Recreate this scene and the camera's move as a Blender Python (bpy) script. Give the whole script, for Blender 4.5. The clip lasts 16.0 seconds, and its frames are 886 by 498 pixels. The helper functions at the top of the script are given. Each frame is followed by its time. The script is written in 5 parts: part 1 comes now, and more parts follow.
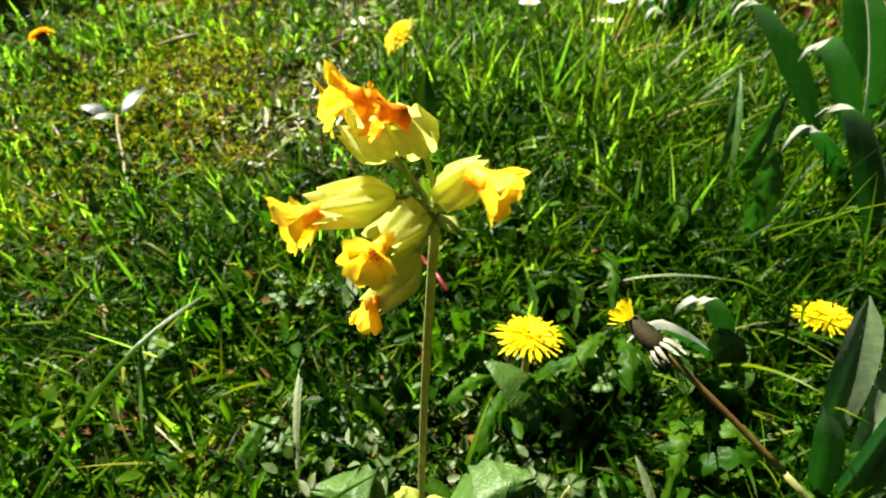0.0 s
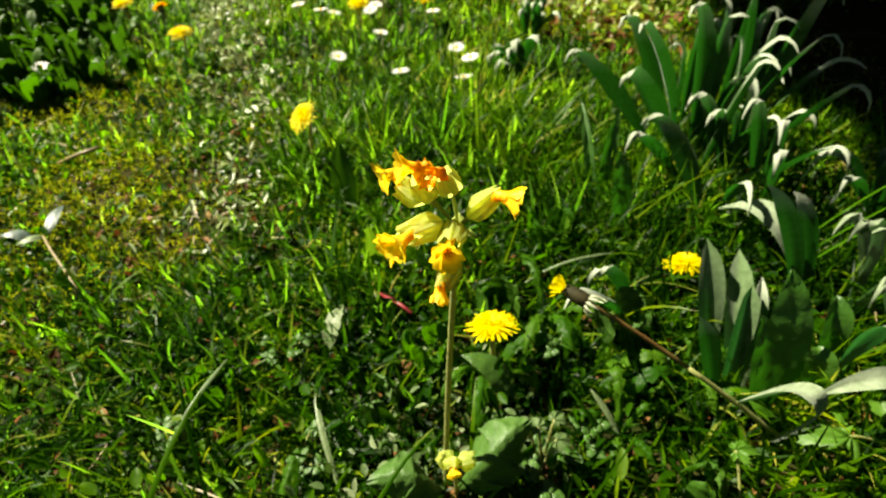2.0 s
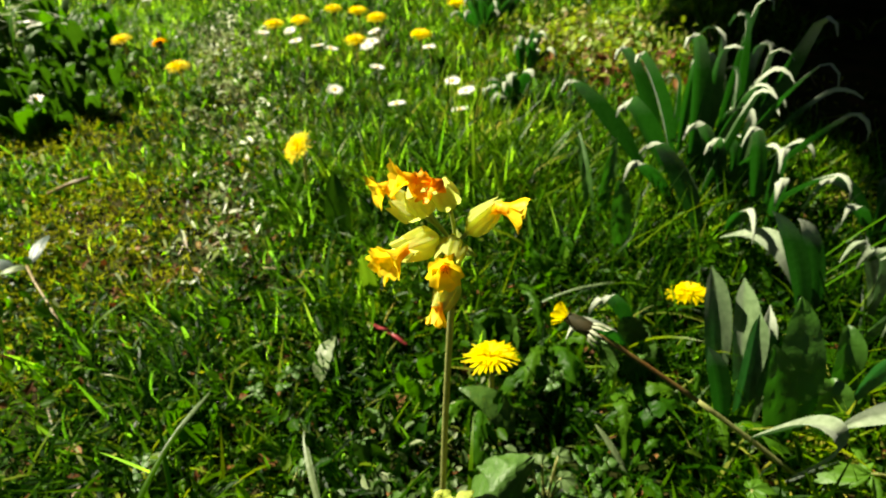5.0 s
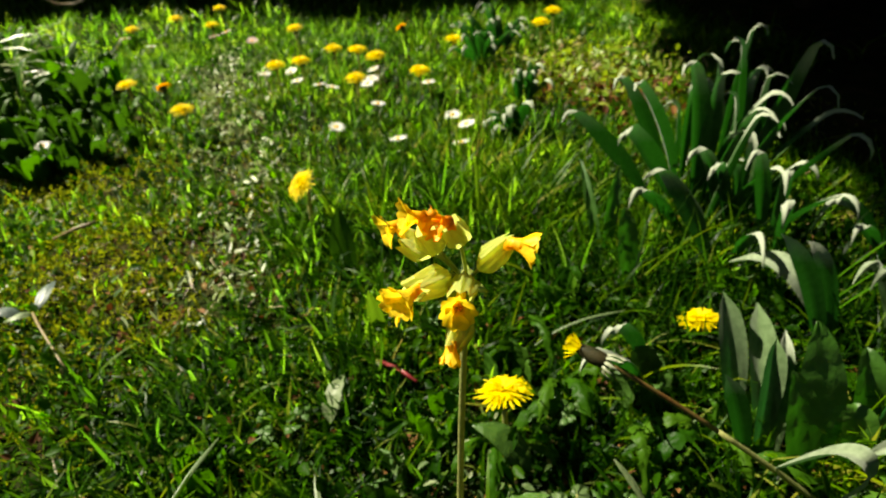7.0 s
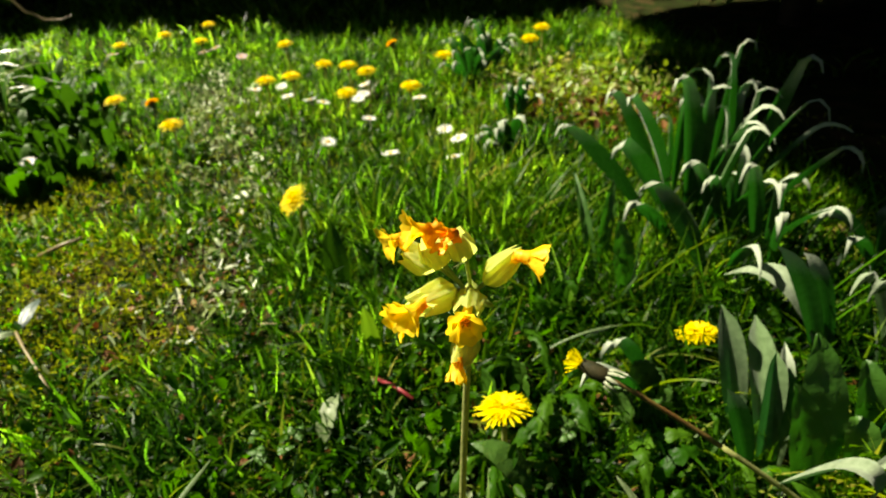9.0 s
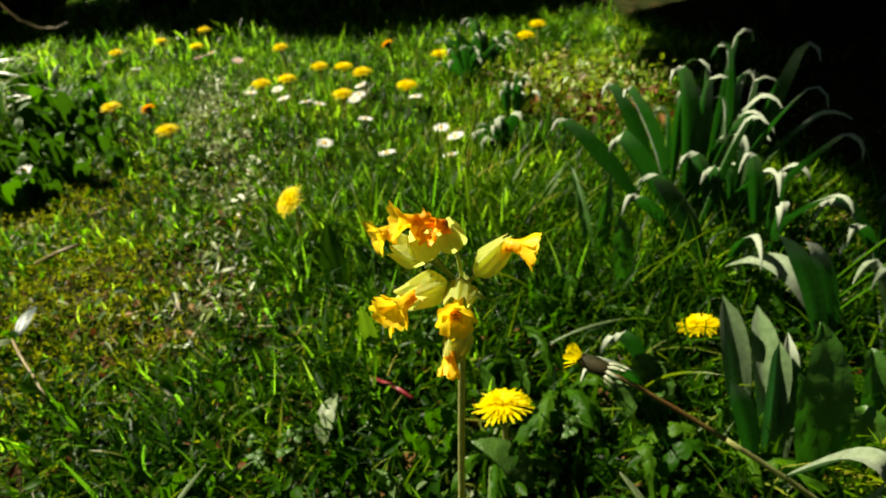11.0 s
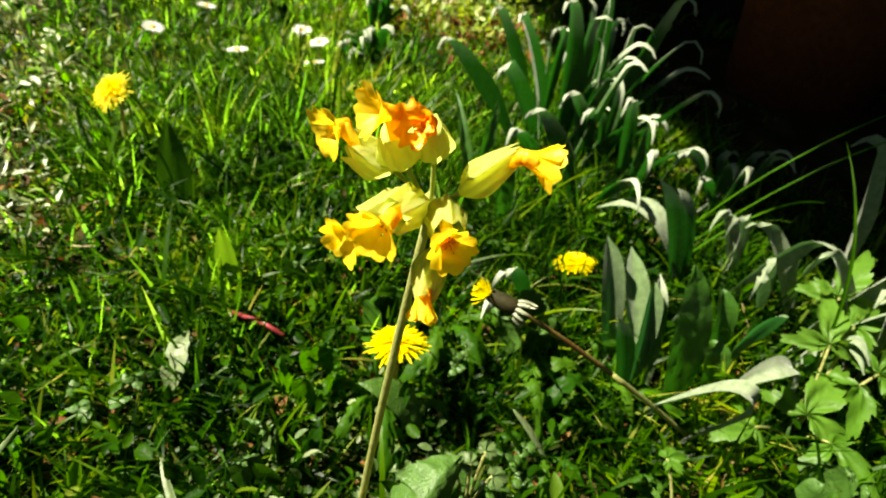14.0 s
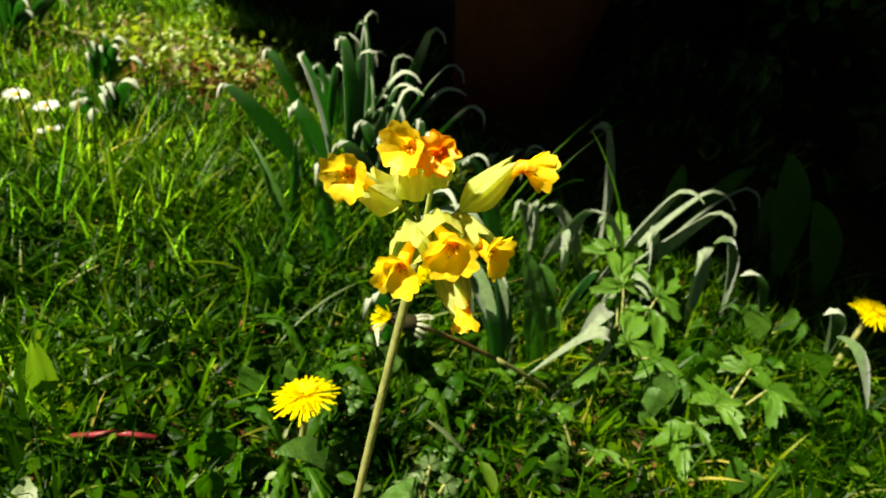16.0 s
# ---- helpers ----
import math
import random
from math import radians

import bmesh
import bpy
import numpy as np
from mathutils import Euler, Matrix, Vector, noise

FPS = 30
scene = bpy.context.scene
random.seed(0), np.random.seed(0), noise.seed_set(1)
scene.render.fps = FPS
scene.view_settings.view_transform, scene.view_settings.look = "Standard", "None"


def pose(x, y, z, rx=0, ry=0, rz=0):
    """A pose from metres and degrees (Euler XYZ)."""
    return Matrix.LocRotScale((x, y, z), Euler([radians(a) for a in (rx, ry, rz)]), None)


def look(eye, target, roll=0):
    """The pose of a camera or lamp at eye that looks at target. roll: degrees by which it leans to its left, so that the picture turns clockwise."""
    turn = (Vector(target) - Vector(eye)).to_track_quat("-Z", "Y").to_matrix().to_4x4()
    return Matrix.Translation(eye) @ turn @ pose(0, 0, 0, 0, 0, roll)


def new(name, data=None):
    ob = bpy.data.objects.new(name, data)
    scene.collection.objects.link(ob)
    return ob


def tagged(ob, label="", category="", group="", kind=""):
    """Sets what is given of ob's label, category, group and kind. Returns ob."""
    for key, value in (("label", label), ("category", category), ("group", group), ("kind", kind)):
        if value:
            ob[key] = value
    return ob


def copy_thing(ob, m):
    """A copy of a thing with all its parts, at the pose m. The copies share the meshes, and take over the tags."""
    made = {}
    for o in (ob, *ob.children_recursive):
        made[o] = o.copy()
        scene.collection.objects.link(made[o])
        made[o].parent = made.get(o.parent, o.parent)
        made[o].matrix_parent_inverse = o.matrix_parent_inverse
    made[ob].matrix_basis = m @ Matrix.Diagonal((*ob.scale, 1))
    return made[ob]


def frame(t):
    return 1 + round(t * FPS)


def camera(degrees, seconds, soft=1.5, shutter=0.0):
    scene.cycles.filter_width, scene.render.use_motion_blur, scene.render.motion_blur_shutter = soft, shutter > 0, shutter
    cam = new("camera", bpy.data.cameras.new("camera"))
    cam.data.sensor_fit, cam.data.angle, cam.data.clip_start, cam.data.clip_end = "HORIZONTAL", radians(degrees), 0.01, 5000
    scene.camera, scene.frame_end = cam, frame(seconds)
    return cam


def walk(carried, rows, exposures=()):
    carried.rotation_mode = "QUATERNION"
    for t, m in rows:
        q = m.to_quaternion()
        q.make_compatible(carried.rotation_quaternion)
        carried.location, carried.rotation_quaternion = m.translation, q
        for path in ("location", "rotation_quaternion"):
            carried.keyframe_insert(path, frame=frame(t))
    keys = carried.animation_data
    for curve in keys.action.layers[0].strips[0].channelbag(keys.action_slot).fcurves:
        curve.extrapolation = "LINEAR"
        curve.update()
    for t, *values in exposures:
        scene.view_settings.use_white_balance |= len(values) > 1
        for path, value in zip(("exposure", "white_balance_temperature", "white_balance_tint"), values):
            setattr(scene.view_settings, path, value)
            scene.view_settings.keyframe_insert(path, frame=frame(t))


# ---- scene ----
cam = camera(77.0, 16.0, soft=1.7)
# seconds, eye x y z, yaw, pitch, roll
ROWS = [
    (0, 0.0108, -0.085, 0.3047, 0, -45.87, -3.58),
    (0.5, 0.0075, -0.0842, 0.305, 0.46, -46.02, -3.56),
    (1, 0.0068, -0.0877, 0.3054, 0.97, -46.31, -4.14),
    (1.2, -0.0024, -0.1005, 0.3140, -5.51, -46.36, -3.99),
    (1.5, -0.0161, -0.12, 0.3322, -8.96, -44.23, -3.91),
    (1.7, -0.0181, -0.1418, 0.3520, -13.71, -43.65, -2.20),
    (2, -0.048, -0.1458, 0.3555, -16.91, -41.68, -5.04),
    (2.5, -0.0517, -0.1475, 0.3574, -17.06, -41.6, -3.15),
    (3, -0.0447, -0.1345, 0.3548, -17.29, -39.43, -1.58),
    (5.5, -0.0504, -0.1408, 0.3399, -17.85, -37.16, -5.22),
    (6, -0.0545, -0.1393, 0.3424, -17.68, -35.91, -5.88),
    (6.5, -0.049, -0.1355, 0.3419, -17.83, -34.98, -6.2),
    (7, -0.0488, -0.1358, 0.3414, -17.85, -34.64, -6.26),
    (7.5, -0.0505, -0.1332, 0.3417, -17.78, -34.24, -5.97),
    (8, -0.0558, -0.1273, 0.3386, -17.62, -33.61, -5.96),
    (8.5, -0.0561, -0.1294, 0.3369, -17.61, -32.99, -6.01),
    (9, -0.0527, -0.13, 0.3384, -19.42, -33.2, -5.73),
    (11.5, -0.0484, -0.129, 0.332, -19.09, -33.02, -7.24),
    (12, -0.0548, -0.1235, 0.3395, -20.37, -38.86, -2.01),
    (12.2, -0.0557, -0.1183, 0.3292, -20.90, -42.48, 1.75),
    (12.5, -0.0471, -0.0974, 0.3016, -18.27, -44.38, -1.71),
    (12.7, -0.0324, -0.0999, 0.3030, -17.67, -44.55, 1.61),
    (13, -0.0261, -0.1076, 0.2936, -17.86, -44.04, 0.3),
    (13.2, -0.0259, -0.1012, 0.3027, -17.40, -42.14, -0.02),
    (13.5, -0.0422, -0.0956, 0.3072, -26.15, -41.26, 5.08),
    (13.7, -0.0540, -0.0900, 0.3109, -31.11, -41.33, 5.22),
    (14, -0.0718, -0.0802, 0.3044, -41.43, -39.74, 9.67),
    (14.2, -0.0790, -0.0729, 0.2992, -45.37, -39.40, 10.50),
    (14.5, -0.0872, -0.0462, 0.2989, -57.69, -36.59, 14.45),
    (14.7, -0.0986, -0.0437, 0.3014, -64.23, -32.83, 16.08),
    (15, -0.1178, -0.0367, 0.2914, -67.15, -32.51, 15.31),
    (15.5, -0.1239, -0.0371, 0.2894, -71.59, -31.66, 13.41),
    (16, -0.1267, -0.0337, 0.297, -71.07, -31.6, 12.58),
]


def held(x, y, z, yaw, pitch, roll):
    """The camera's pose from its eye and its yaw, pitch and roll."""
    return pose(x, y, z, 0, 0, yaw) @ pose(0, 0, 0, 90 + pitch) @ pose(0, 0, 0, 0, 0, roll)


# focused on the flower; what lies behind falls slightly out of focus
cam.data.dof.use_dof, cam.data.dof.focus_distance, cam.data.dof.aperture_fstop = True, 0.165, 20.0
# the clip's camera brightens and darkens a little on the way
EXPOSURES = [(0.0, 2.21), (0.5, 2.20), (1.0, 1.94), (1.5, 1.88), (2.0, 1.95), (2.5, 2.08), (3.0, 2.00), (5.5, 1.80), (6.0, 1.75), (6.5, 1.73), (7.0, 1.58), (7.5, 1.68), (8.0, 1.73), (8.5, 1.75), (9.0, 1.73), (11.5, 1.45), (12.0, 1.50), (12.5, 1.78), (13.0, 2.13), (13.5, 2.21), (14.0, 2.08), (14.5, 1.78), (15.0, 1.73), (15.5, 1.71), (16.0, 1.75)]


def start(t):
    """1 at the first moment, 0 once the camera has settled its colours."""
    return max(0.0, 1 - t / 1.5)


walk(cam, [(t, held(*rest)) for t, *rest in ROWS], [(t, stops, 7100 - 600 * start(t), 7 + 8 * start(t)) for t, stops in EXPOSURES])

# ---- light ----
SUN_AZ, SUN_EL = radians(-43), radians(50)  # azimuth from +y towards +x
world = bpy.data.worlds.new("world")
scene.world = world
world.use_nodes = True
wn, wl = world.node_tree.nodes, world.node_tree.links
sky = wn.new("ShaderNodeTexSky")
sky.sky_type, sky.sun_disc, sky.sun_elevation, sky.sun_rotation = "NISHITA", False, SUN_EL, SUN_AZ
wl.new(sky.outputs[0], wn["Background"].inputs["Color"])
wn["Background"].inputs["Strength"].default_value = 0.008
sun = new("sun", bpy.data.lights.new("sun", "SUN"))
sun.data.energy, sun.data.angle, sun.data.color = 5.0, radians(0.53), (1.0, 0.95, 0.80)
toward = Vector((math.sin(SUN_AZ) * math.cos(SUN_EL), math.cos(SUN_AZ) * math.cos(SUN_EL), math.sin(SUN_EL)))
sun.matrix_world = look(toward * 5, (0, 0, 0))

rng = np.random.default_rng(7)


# ---- materials ----
def nodes_of(name):
    m = bpy.data.materials.new(name)
    m.use_nodes = True
    nt = m.node_tree
    return m, nt.nodes, nt.links, nt.nodes["Principled BSDF"], nt.nodes["Material Output"]


def noise_tex(n, l, scale, detail=3.0, coords="Object"):
    tc = n.new("ShaderNodeTexCoord")
    t = n.new("ShaderNodeTexNoise")
    t.inputs["Scale"].default_value, t.inputs["Detail"].default_value = scale, detail
    l.new(tc.outputs[coords], t.inputs["Vector"])
    return t


def ramp(n, l, source, stops):
    r = n.new("ShaderNodeValToRGB")
    e = r.color_ramp.elements
    while len(e) < len(stops):
        e.new(0.5)
    for el, (p, c) in zip(e, stops):
        el.position, el.color = p, (*c, 1)
    l.new(source, r.inputs[0])
    return r


def mixed(n, l, fac, a, b, kind="MIX"):
    m = n.new("ShaderNodeMix")
    m.data_type, m.blend_type = "RGBA", kind
    for sock, v in ((m.inputs[0], fac), (m.inputs[6], a), (m.inputs[7], b)):
        if isinstance(v, (int, float)):
            sock.default_value = v
        elif isinstance(v, tuple):
            sock.default_value = (*v, 1)
        else:
            l.new(v, sock)
    return m.outputs[2]


def leaf_material(name, stops, thin, amount, rough=0.45, by="island", grain=350.0, bump=0.25, sheen=0.0, spec=0.5, patches=False, own=0.35, tip_light=None):
    """A leaf: colours picked piece by piece, mottled, with light passing through in the colour thin."""
    m, n, l, bsdf, out = nodes_of(name)
    pick = n.new("ShaderNodeNewGeometry").outputs["Random Per Island"] if by == "island" else n.new("ShaderNodeObjectInfo").outputs["Random"]
    base = ramp(n, l, pick, stops).outputs[0]
    mott = noise_tex(n, l, grain * 0.25, 2)
    fine = noise_tex(n, l, grain, 4)
    dark = mixed(n, l, ramp(n, l, mott.outputs[0], [(0.35, (0.55, 0.55, 0.32)), (0.65, (1.15, 1.12, 1.1))]).outputs[0], base, base)
    tint = mixed(n, l, 1.0, dark, ramp(n, l, mott.outputs[0], [(0.3, (0.62, 0.66, 0.6)), (0.7, (1.0, 1.0, 1.0))]).outputs[0], "MULTIPLY")
    # paler by height: sunlight on the woolly tip, put into the base colour
    if tip_light:
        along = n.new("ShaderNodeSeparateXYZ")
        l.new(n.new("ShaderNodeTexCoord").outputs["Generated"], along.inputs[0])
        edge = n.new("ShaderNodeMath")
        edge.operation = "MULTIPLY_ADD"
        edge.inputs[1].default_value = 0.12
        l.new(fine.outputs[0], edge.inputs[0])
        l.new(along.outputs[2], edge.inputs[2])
        tint = mixed(n, l, ramp(n, l, edge.outputs[0], [(0.84, (0, 0, 0)), (0.98, (1, 1, 1))]).outputs[0], tint, tip_light)
    through_it = mixed(n, l, own, thin, tint)
    if patches:
        wide = ramp(n, l, noise_tex(n, l, 6.5, 3).outputs[0], [(0.36, (0.36, 0.50, 0.36)), (0.50, (0.78, 0.86, 0.55)), (0.68, (1.65, 1.33, 0.8))]).outputs[0]
        each = ramp(n, l, pick, [(0.0, (0.12, 0.15, 0.1)), (0.45, (0.46, 0.54, 0.5)), (0.75, (1.15, 1.22, 1.3)), (1.0, (1.85, 1.8, 2.3))]).outputs[0]
        tint, through_it = mixed(n, l, 1.0, tint, wide, "MULTIPLY"), mixed(n, l, 1.0, mixed(n, l, 1.0, through_it, each, "MULTIPLY"), wide, "MULTIPLY")
    l.new(tint, bsdf.inputs["Base Color"])
    bsdf.inputs["Roughness"].default_value = rough
    bsdf.inputs["Specular IOR Level"].default_value = spec
    if sheen:
        bsdf.inputs["Sheen Weight"].default_value, bsdf.inputs["Sheen Roughness"].default_value = sheen, 0.5
    b = n.new("ShaderNodeBump")
    b.inputs["Strength"].default_value, b.inputs["Distance"].default_value = bump, 0.001
    l.new(fine.outputs[0], b.inputs["Height"])
    l.new(b.outputs[0], bsdf.inputs["Normal"])
    tr = n.new("ShaderNodeBsdfTranslucent")
    l.new(through_it, tr.inputs["Color"])
    mix = n.new("ShaderNodeMixShader")
    mix.inputs[0].default_value = amount
    l.new(bsdf.outputs[0], mix.inputs[1])
    l.new(tr.outputs[0], mix.inputs[2])
    l.new(mix.outputs[0], out.inputs[0])
    return m


def plain_material(name, stops, rough=0.8, scale=60.0, bump=0.4, dist=0.002, spec=0.3):
    m, n, l, bsdf, out = nodes_of(name)
    a = noise_tex(n, l, scale, 5)
    c = noise_tex(n, l, scale * 7, 4)
    big = ramp(n, l, a.outputs[0], stops).outputs[0]
    l.new(mixed(n, l, 1.0, big, ramp(n, l, c.outputs[0], [(0.3, (0.6, 0.6, 0.6)), (0.7, (1, 1, 1))]).outputs[0], "MULTIPLY"), bsdf.inputs["Base Color"])
    bsdf.inputs["Roughness"].default_value, bsdf.inputs["Specular IOR Level"].default_value = rough, spec
    b = n.new("ShaderNodeBump")
    b.inputs["Strength"].default_value, b.inputs["Distance"].default_value = bump, dist
    l.new(c.outputs[0], b.inputs["Height"])
    l.new(b.outputs[0], bsdf.inputs["Normal"])
    return m


def corolla_material(name, heart, rim, amount=0.45):
    """Petals, orange at the throat and yellow at the rim, round the flower's own axis."""
    m, n, l, bsdf, out = nodes_of(name)
    tc, sep, cmb, ln = n.new("ShaderNodeTexCoord"), n.new("ShaderNodeSeparateXYZ"), n.new("ShaderNodeCombineXYZ"), n.new("ShaderNodeVectorMath")
    ln.operation = "LENGTH"
    l.new(tc.outputs["Object"], sep.inputs[0])
    l.new(sep.outputs[0], cmb.inputs[0])
    l.new(sep.outputs[1], cmb.inputs[1])
    l.new(cmb.outputs[0], ln.inputs[0])
    mr = n.new("ShaderNodeMapRange")
    mr.inputs["From Min"].default_value, mr.inputs["From Max"].default_value = 0.0008, 0.0036
    l.new(ln.outputs["Value"], mr.inputs[0])
    streak = noise_tex(n, l, 900, 3)
    add = n.new("ShaderNodeMath")
    add.operation = "MULTIPLY_ADD"
    add.inputs[1].default_value, add.inputs[2].default_value = 0.35, -0.17
    l.new(streak.outputs[0], add.inputs[0])
    tot = n.new("ShaderNodeMath")
    l.new(mr.outputs[0], tot.inputs[0])
    l.new(add.outputs[0], tot.inputs[1])
    col = ramp(n, l, tot.outputs[0], [(0.05, heart), (0.6, rim), (1.0, rim)]).outputs[0]
    l.new(col, bsdf.inputs["Base Color"])
    bsdf.inputs["Roughness"].default_value = 0.5
    b = n.new("ShaderNodeBump")
    b.inputs["Strength"].default_value, b.inputs["Distance"].default_value = 0.3, 0.0004
    l.new(streak.outputs[0], b.inputs["Height"])
    l.new(b.outputs[0], bsdf.inputs["Normal"])
    tr, mix = n.new("ShaderNodeBsdfTranslucent"), n.new("ShaderNodeMixShader")
    l.new(col, tr.inputs["Color"])
    mix.inputs[0].default_value = amount
    l.new(bsdf.outputs[0], mix.inputs[1])
    l.new(tr.outputs[0], mix.inputs[2])
    l.new(mix.outputs[0], out.inputs[0])
    return m


SOIL = plain_material("soil_and_moss", [(0.32, (0.012, 0.008, 0.003)), (0.48, (0.014, 0.024, 0.003)), (0.66, (0.046, 0.030, 0.011))], 0.95, 22, 0.8, 0.004, 0.05)
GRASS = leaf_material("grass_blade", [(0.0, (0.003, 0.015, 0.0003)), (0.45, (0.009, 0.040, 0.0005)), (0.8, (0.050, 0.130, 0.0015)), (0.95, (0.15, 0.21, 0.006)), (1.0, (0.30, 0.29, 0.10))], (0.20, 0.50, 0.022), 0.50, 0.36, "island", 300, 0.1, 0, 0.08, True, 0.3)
# yellower copy of the grass above, brightened in colour to look sunlit
SUNNY_GRASS = leaf_material("sunny_grass_blade", [(0.0, (0.009, 0.040, 0.0006)), (0.45, (0.026, 0.088, 0.001)), (0.8, (0.080, 0.17, 0.003)), (0.95, (0.19, 0.22, 0.008)), (1.0, (0.38, 0.32, 0.11))], (0.31, 0.66, 0.030), 0.52, 0.35, "island", 300, 0.1, 0, 0.09, True, 0.3)
MOSS = leaf_material("moss_tuft", [(0.0, (0.075, 0.125, 0.003)), (0.6, (0.13, 0.168, 0.006)), (0.92, (0.19, 0.185, 0.015)), (1.0, (0.22, 0.15, 0.04))], (0.34, 0.38, 0.008), 0.42, 0.8, "island", 500, 0.25, 0, 0.02)
SAGE = leaf_material("sage_leaf", [(0.0, (0.05, 0.09, 0.02)), (0.6, (0.09, 0.14, 0.05)), (1.0, (0.22, 0.26, 0.14))], (0.18, 0.34, 0.04), 0.3, 0.4, "island", 400, 0.3, 0, 0.15)
STRAW = leaf_material("dry_straw", [(0.0, (0.16, 0.11, 0.05)), (0.6, (0.26, 0.19, 0.09)), (1.0, (0.36, 0.30, 0.18))], (0.4, 0.3, 0.15), 0.15, 0.5, "island", 400)
CARPET = leaf_material("small_leaf", [(0.0, (0.008, 0.034, 0.001)), (0.5, (0.015, 0.056, 0.0015)), (0.93, (0.04, 0.10, 0.003)), (1.0, (0.16, 0.20, 0.05))], (0.15, 0.42, 0.002), 0.40, 0.38, "island", 400, 0.4, 0, 0.06, True)
GREY_LEAF = leaf_material("silvery_small_leaf", [(0.0, (0.26, 0.33, 0.15)), (0.6, (0.45, 0.50, 0.32)), (1.0, (0.68, 0.70, 0.56))], (0.34, 0.46, 0.10), 0.25, 0.35, "island", 400, 0.3, 0, 0.3)
HERB = leaf_material("weed_leaf", [(0.0, (0.014, 0.056, 0.002)), (0.5, (0.030, 0.088, 0.004)), (1.0, (0.052, 0.12, 0.007))], (0.11, 0.37, 0.003), 0.32, 0.42, "object", 250, 0.5, 0, 0.08)
# weed leaf with a weaker glow, toned to look shaded
DARK_HERB = leaf_material("dark_leaf", [(0.0, (0.026, 0.078, 0.006)), (1.0, (0.042, 0.100, 0.010))], (0.08, 0.25, 0.005), 0.25, 0.5, "object", 250, 0.5, 0, 0.1)
BRIGHT = leaf_material("young_leaf", [(0.0, (0.058, 0.145, 0.010)), (1.0, (0.09, 0.19, 0.020))], (0.24, 0.46, 0.01), 0.36, 0.45, "object", 220, 0.7, 0, 0.25)
BRIGHT_STUFF = leaf_material("seedling_leaf", [(0.0, (0.14, 0.26, 0.02)), (0.7, (0.24, 0.32, 0.03)), (1.0, (0.3, 0.2, 0.08))], (0.4, 0.55, 0.01), 0.4, 0.45, "island", 250, 0.3)
CRINKLE = leaf_material("crinkled_leaf", [(0.0, (0.036, 0.090, 0.012)), (1.0, (0.050, 0.110, 0.018))], (0.06, 0.22, 0.008), 0.08, 0.42, "object", 700, 0.7, 0, 0.35)
# body green darkened as if backlit, tip whitened as if sunlit
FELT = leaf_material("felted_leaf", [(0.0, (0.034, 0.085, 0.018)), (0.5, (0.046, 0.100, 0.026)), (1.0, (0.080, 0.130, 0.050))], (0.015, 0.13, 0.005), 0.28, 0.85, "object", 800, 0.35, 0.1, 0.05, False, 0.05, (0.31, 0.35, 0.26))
YOUNG_FELT = leaf_material("young_felted_leaf", [(0.0, (0.075, 0.135, 0.045)), (1.0, (0.115, 0.175, 0.075))], (0.02, 0.22, 0.02), 0.26, 0.9, "object", 900, 0.25, 0.4, 0.05, False, 0.15)
DOCK = leaf_material("dock_leaf", [(0.0, (0.030, 0.10, 0.008)), (1.0, (0.05, 0.13, 0.012))], (0.05, 0.30, 0.008), 0.26, 0.45, "object", 200, 0.6)
STEM = leaf_material("downy_stem", [(0.0, (0.30, 0.31, 0.10)), (1.0, (0.36, 0.36, 0.13))], (0.5, 0.52, 0.08), 0.3, 0.6, "object", 900, 0.4, 0.0, 0.3)
PEDICEL = leaf_material("pedicel", [(0.0, (0.50, 0.56, 0.14)), (1.0, (0.55, 0.60, 0.17))], (0.6, 0.68, 0.1), 0.4, 0.55, "object", 900, 0.3, 0.0, 0.3)
CALYX = leaf_material("calyx", [(0.0, (0.50, 0.57, 0.14)), (1.0, (0.58, 0.64, 0.19))], (0.82, 0.88, 0.17), 0.62, 0.55, "object", 700, 0.3, 0.0, 0.3)
COROLLA = corolla_material("cowslip_petal", (0.95, 0.46, 0.008), (0.98, 0.70, 0.026), 0.58)
ANTHER = plain_material("anther", [(0.3, (0.55, 0.20, 0.01)), (0.7, (0.75, 0.36, 0.02))], 0.7, 900, 0.4, 0.0004)
WILTED = corolla_material("wilted_petal", (0.80, 0.19, 0.008), (0.90, 0.40, 0.012), 0.45)
DANDELION = leaf_material("dandelion_petal", [(0.0, (0.93, 0.74, 0.004)), (1.0, (0.95, 0.82, 0.008))], (0.97, 0.84, 0.005), 0.58, 0.55, "object", 900, 0.1, 0, 0.2)
DANDELION_TUFT = leaf_material("dandelion_floret", [(0.0, (0.93, 0.72, 0.004)), (1.0, (0.95, 0.82, 0.008))], (0.97, 0.82, 0.005), 0.58, 0.55, "island", 900, 0.1, 0, 0.2)
ORANGE_TUFT = leaf_material("aged_floret", [(0.0, (0.80, 0.32, 0.004)), (1.0, (0.90, 0.55, 0.006))], (0.9, 0.45, 0.005), 0.5, 0.55, "island", 900, 0.1, 0, 0.2)
BRACT = leaf_material("green_bract", [(0.0, (0.06, 0.09, 0.025)), (1.0, (0.10, 0.12, 0.04))], (0.1, 0.2, 0.02), 0.12, 0.6, "object", 600)
PALE_FELT = leaf_material("silvery_felt", [(0.0, (0.19, 0.24, 0.145)), (1.0, (0.24, 0.29, 0.19))], (0.04, 0.14, 0.02), 0.25, 0.9, "object", 800, 0.35, 0.2, 0.05, False, 0.15)
PALE_BRACT = leaf_material("pale_bract", [(0.0, (0.26, 0.28, 0.18)), (1.0, (0.36, 0.37, 0.26))], (0.3, 0.34, 0.15), 0.2, 0.5, "object", 600)
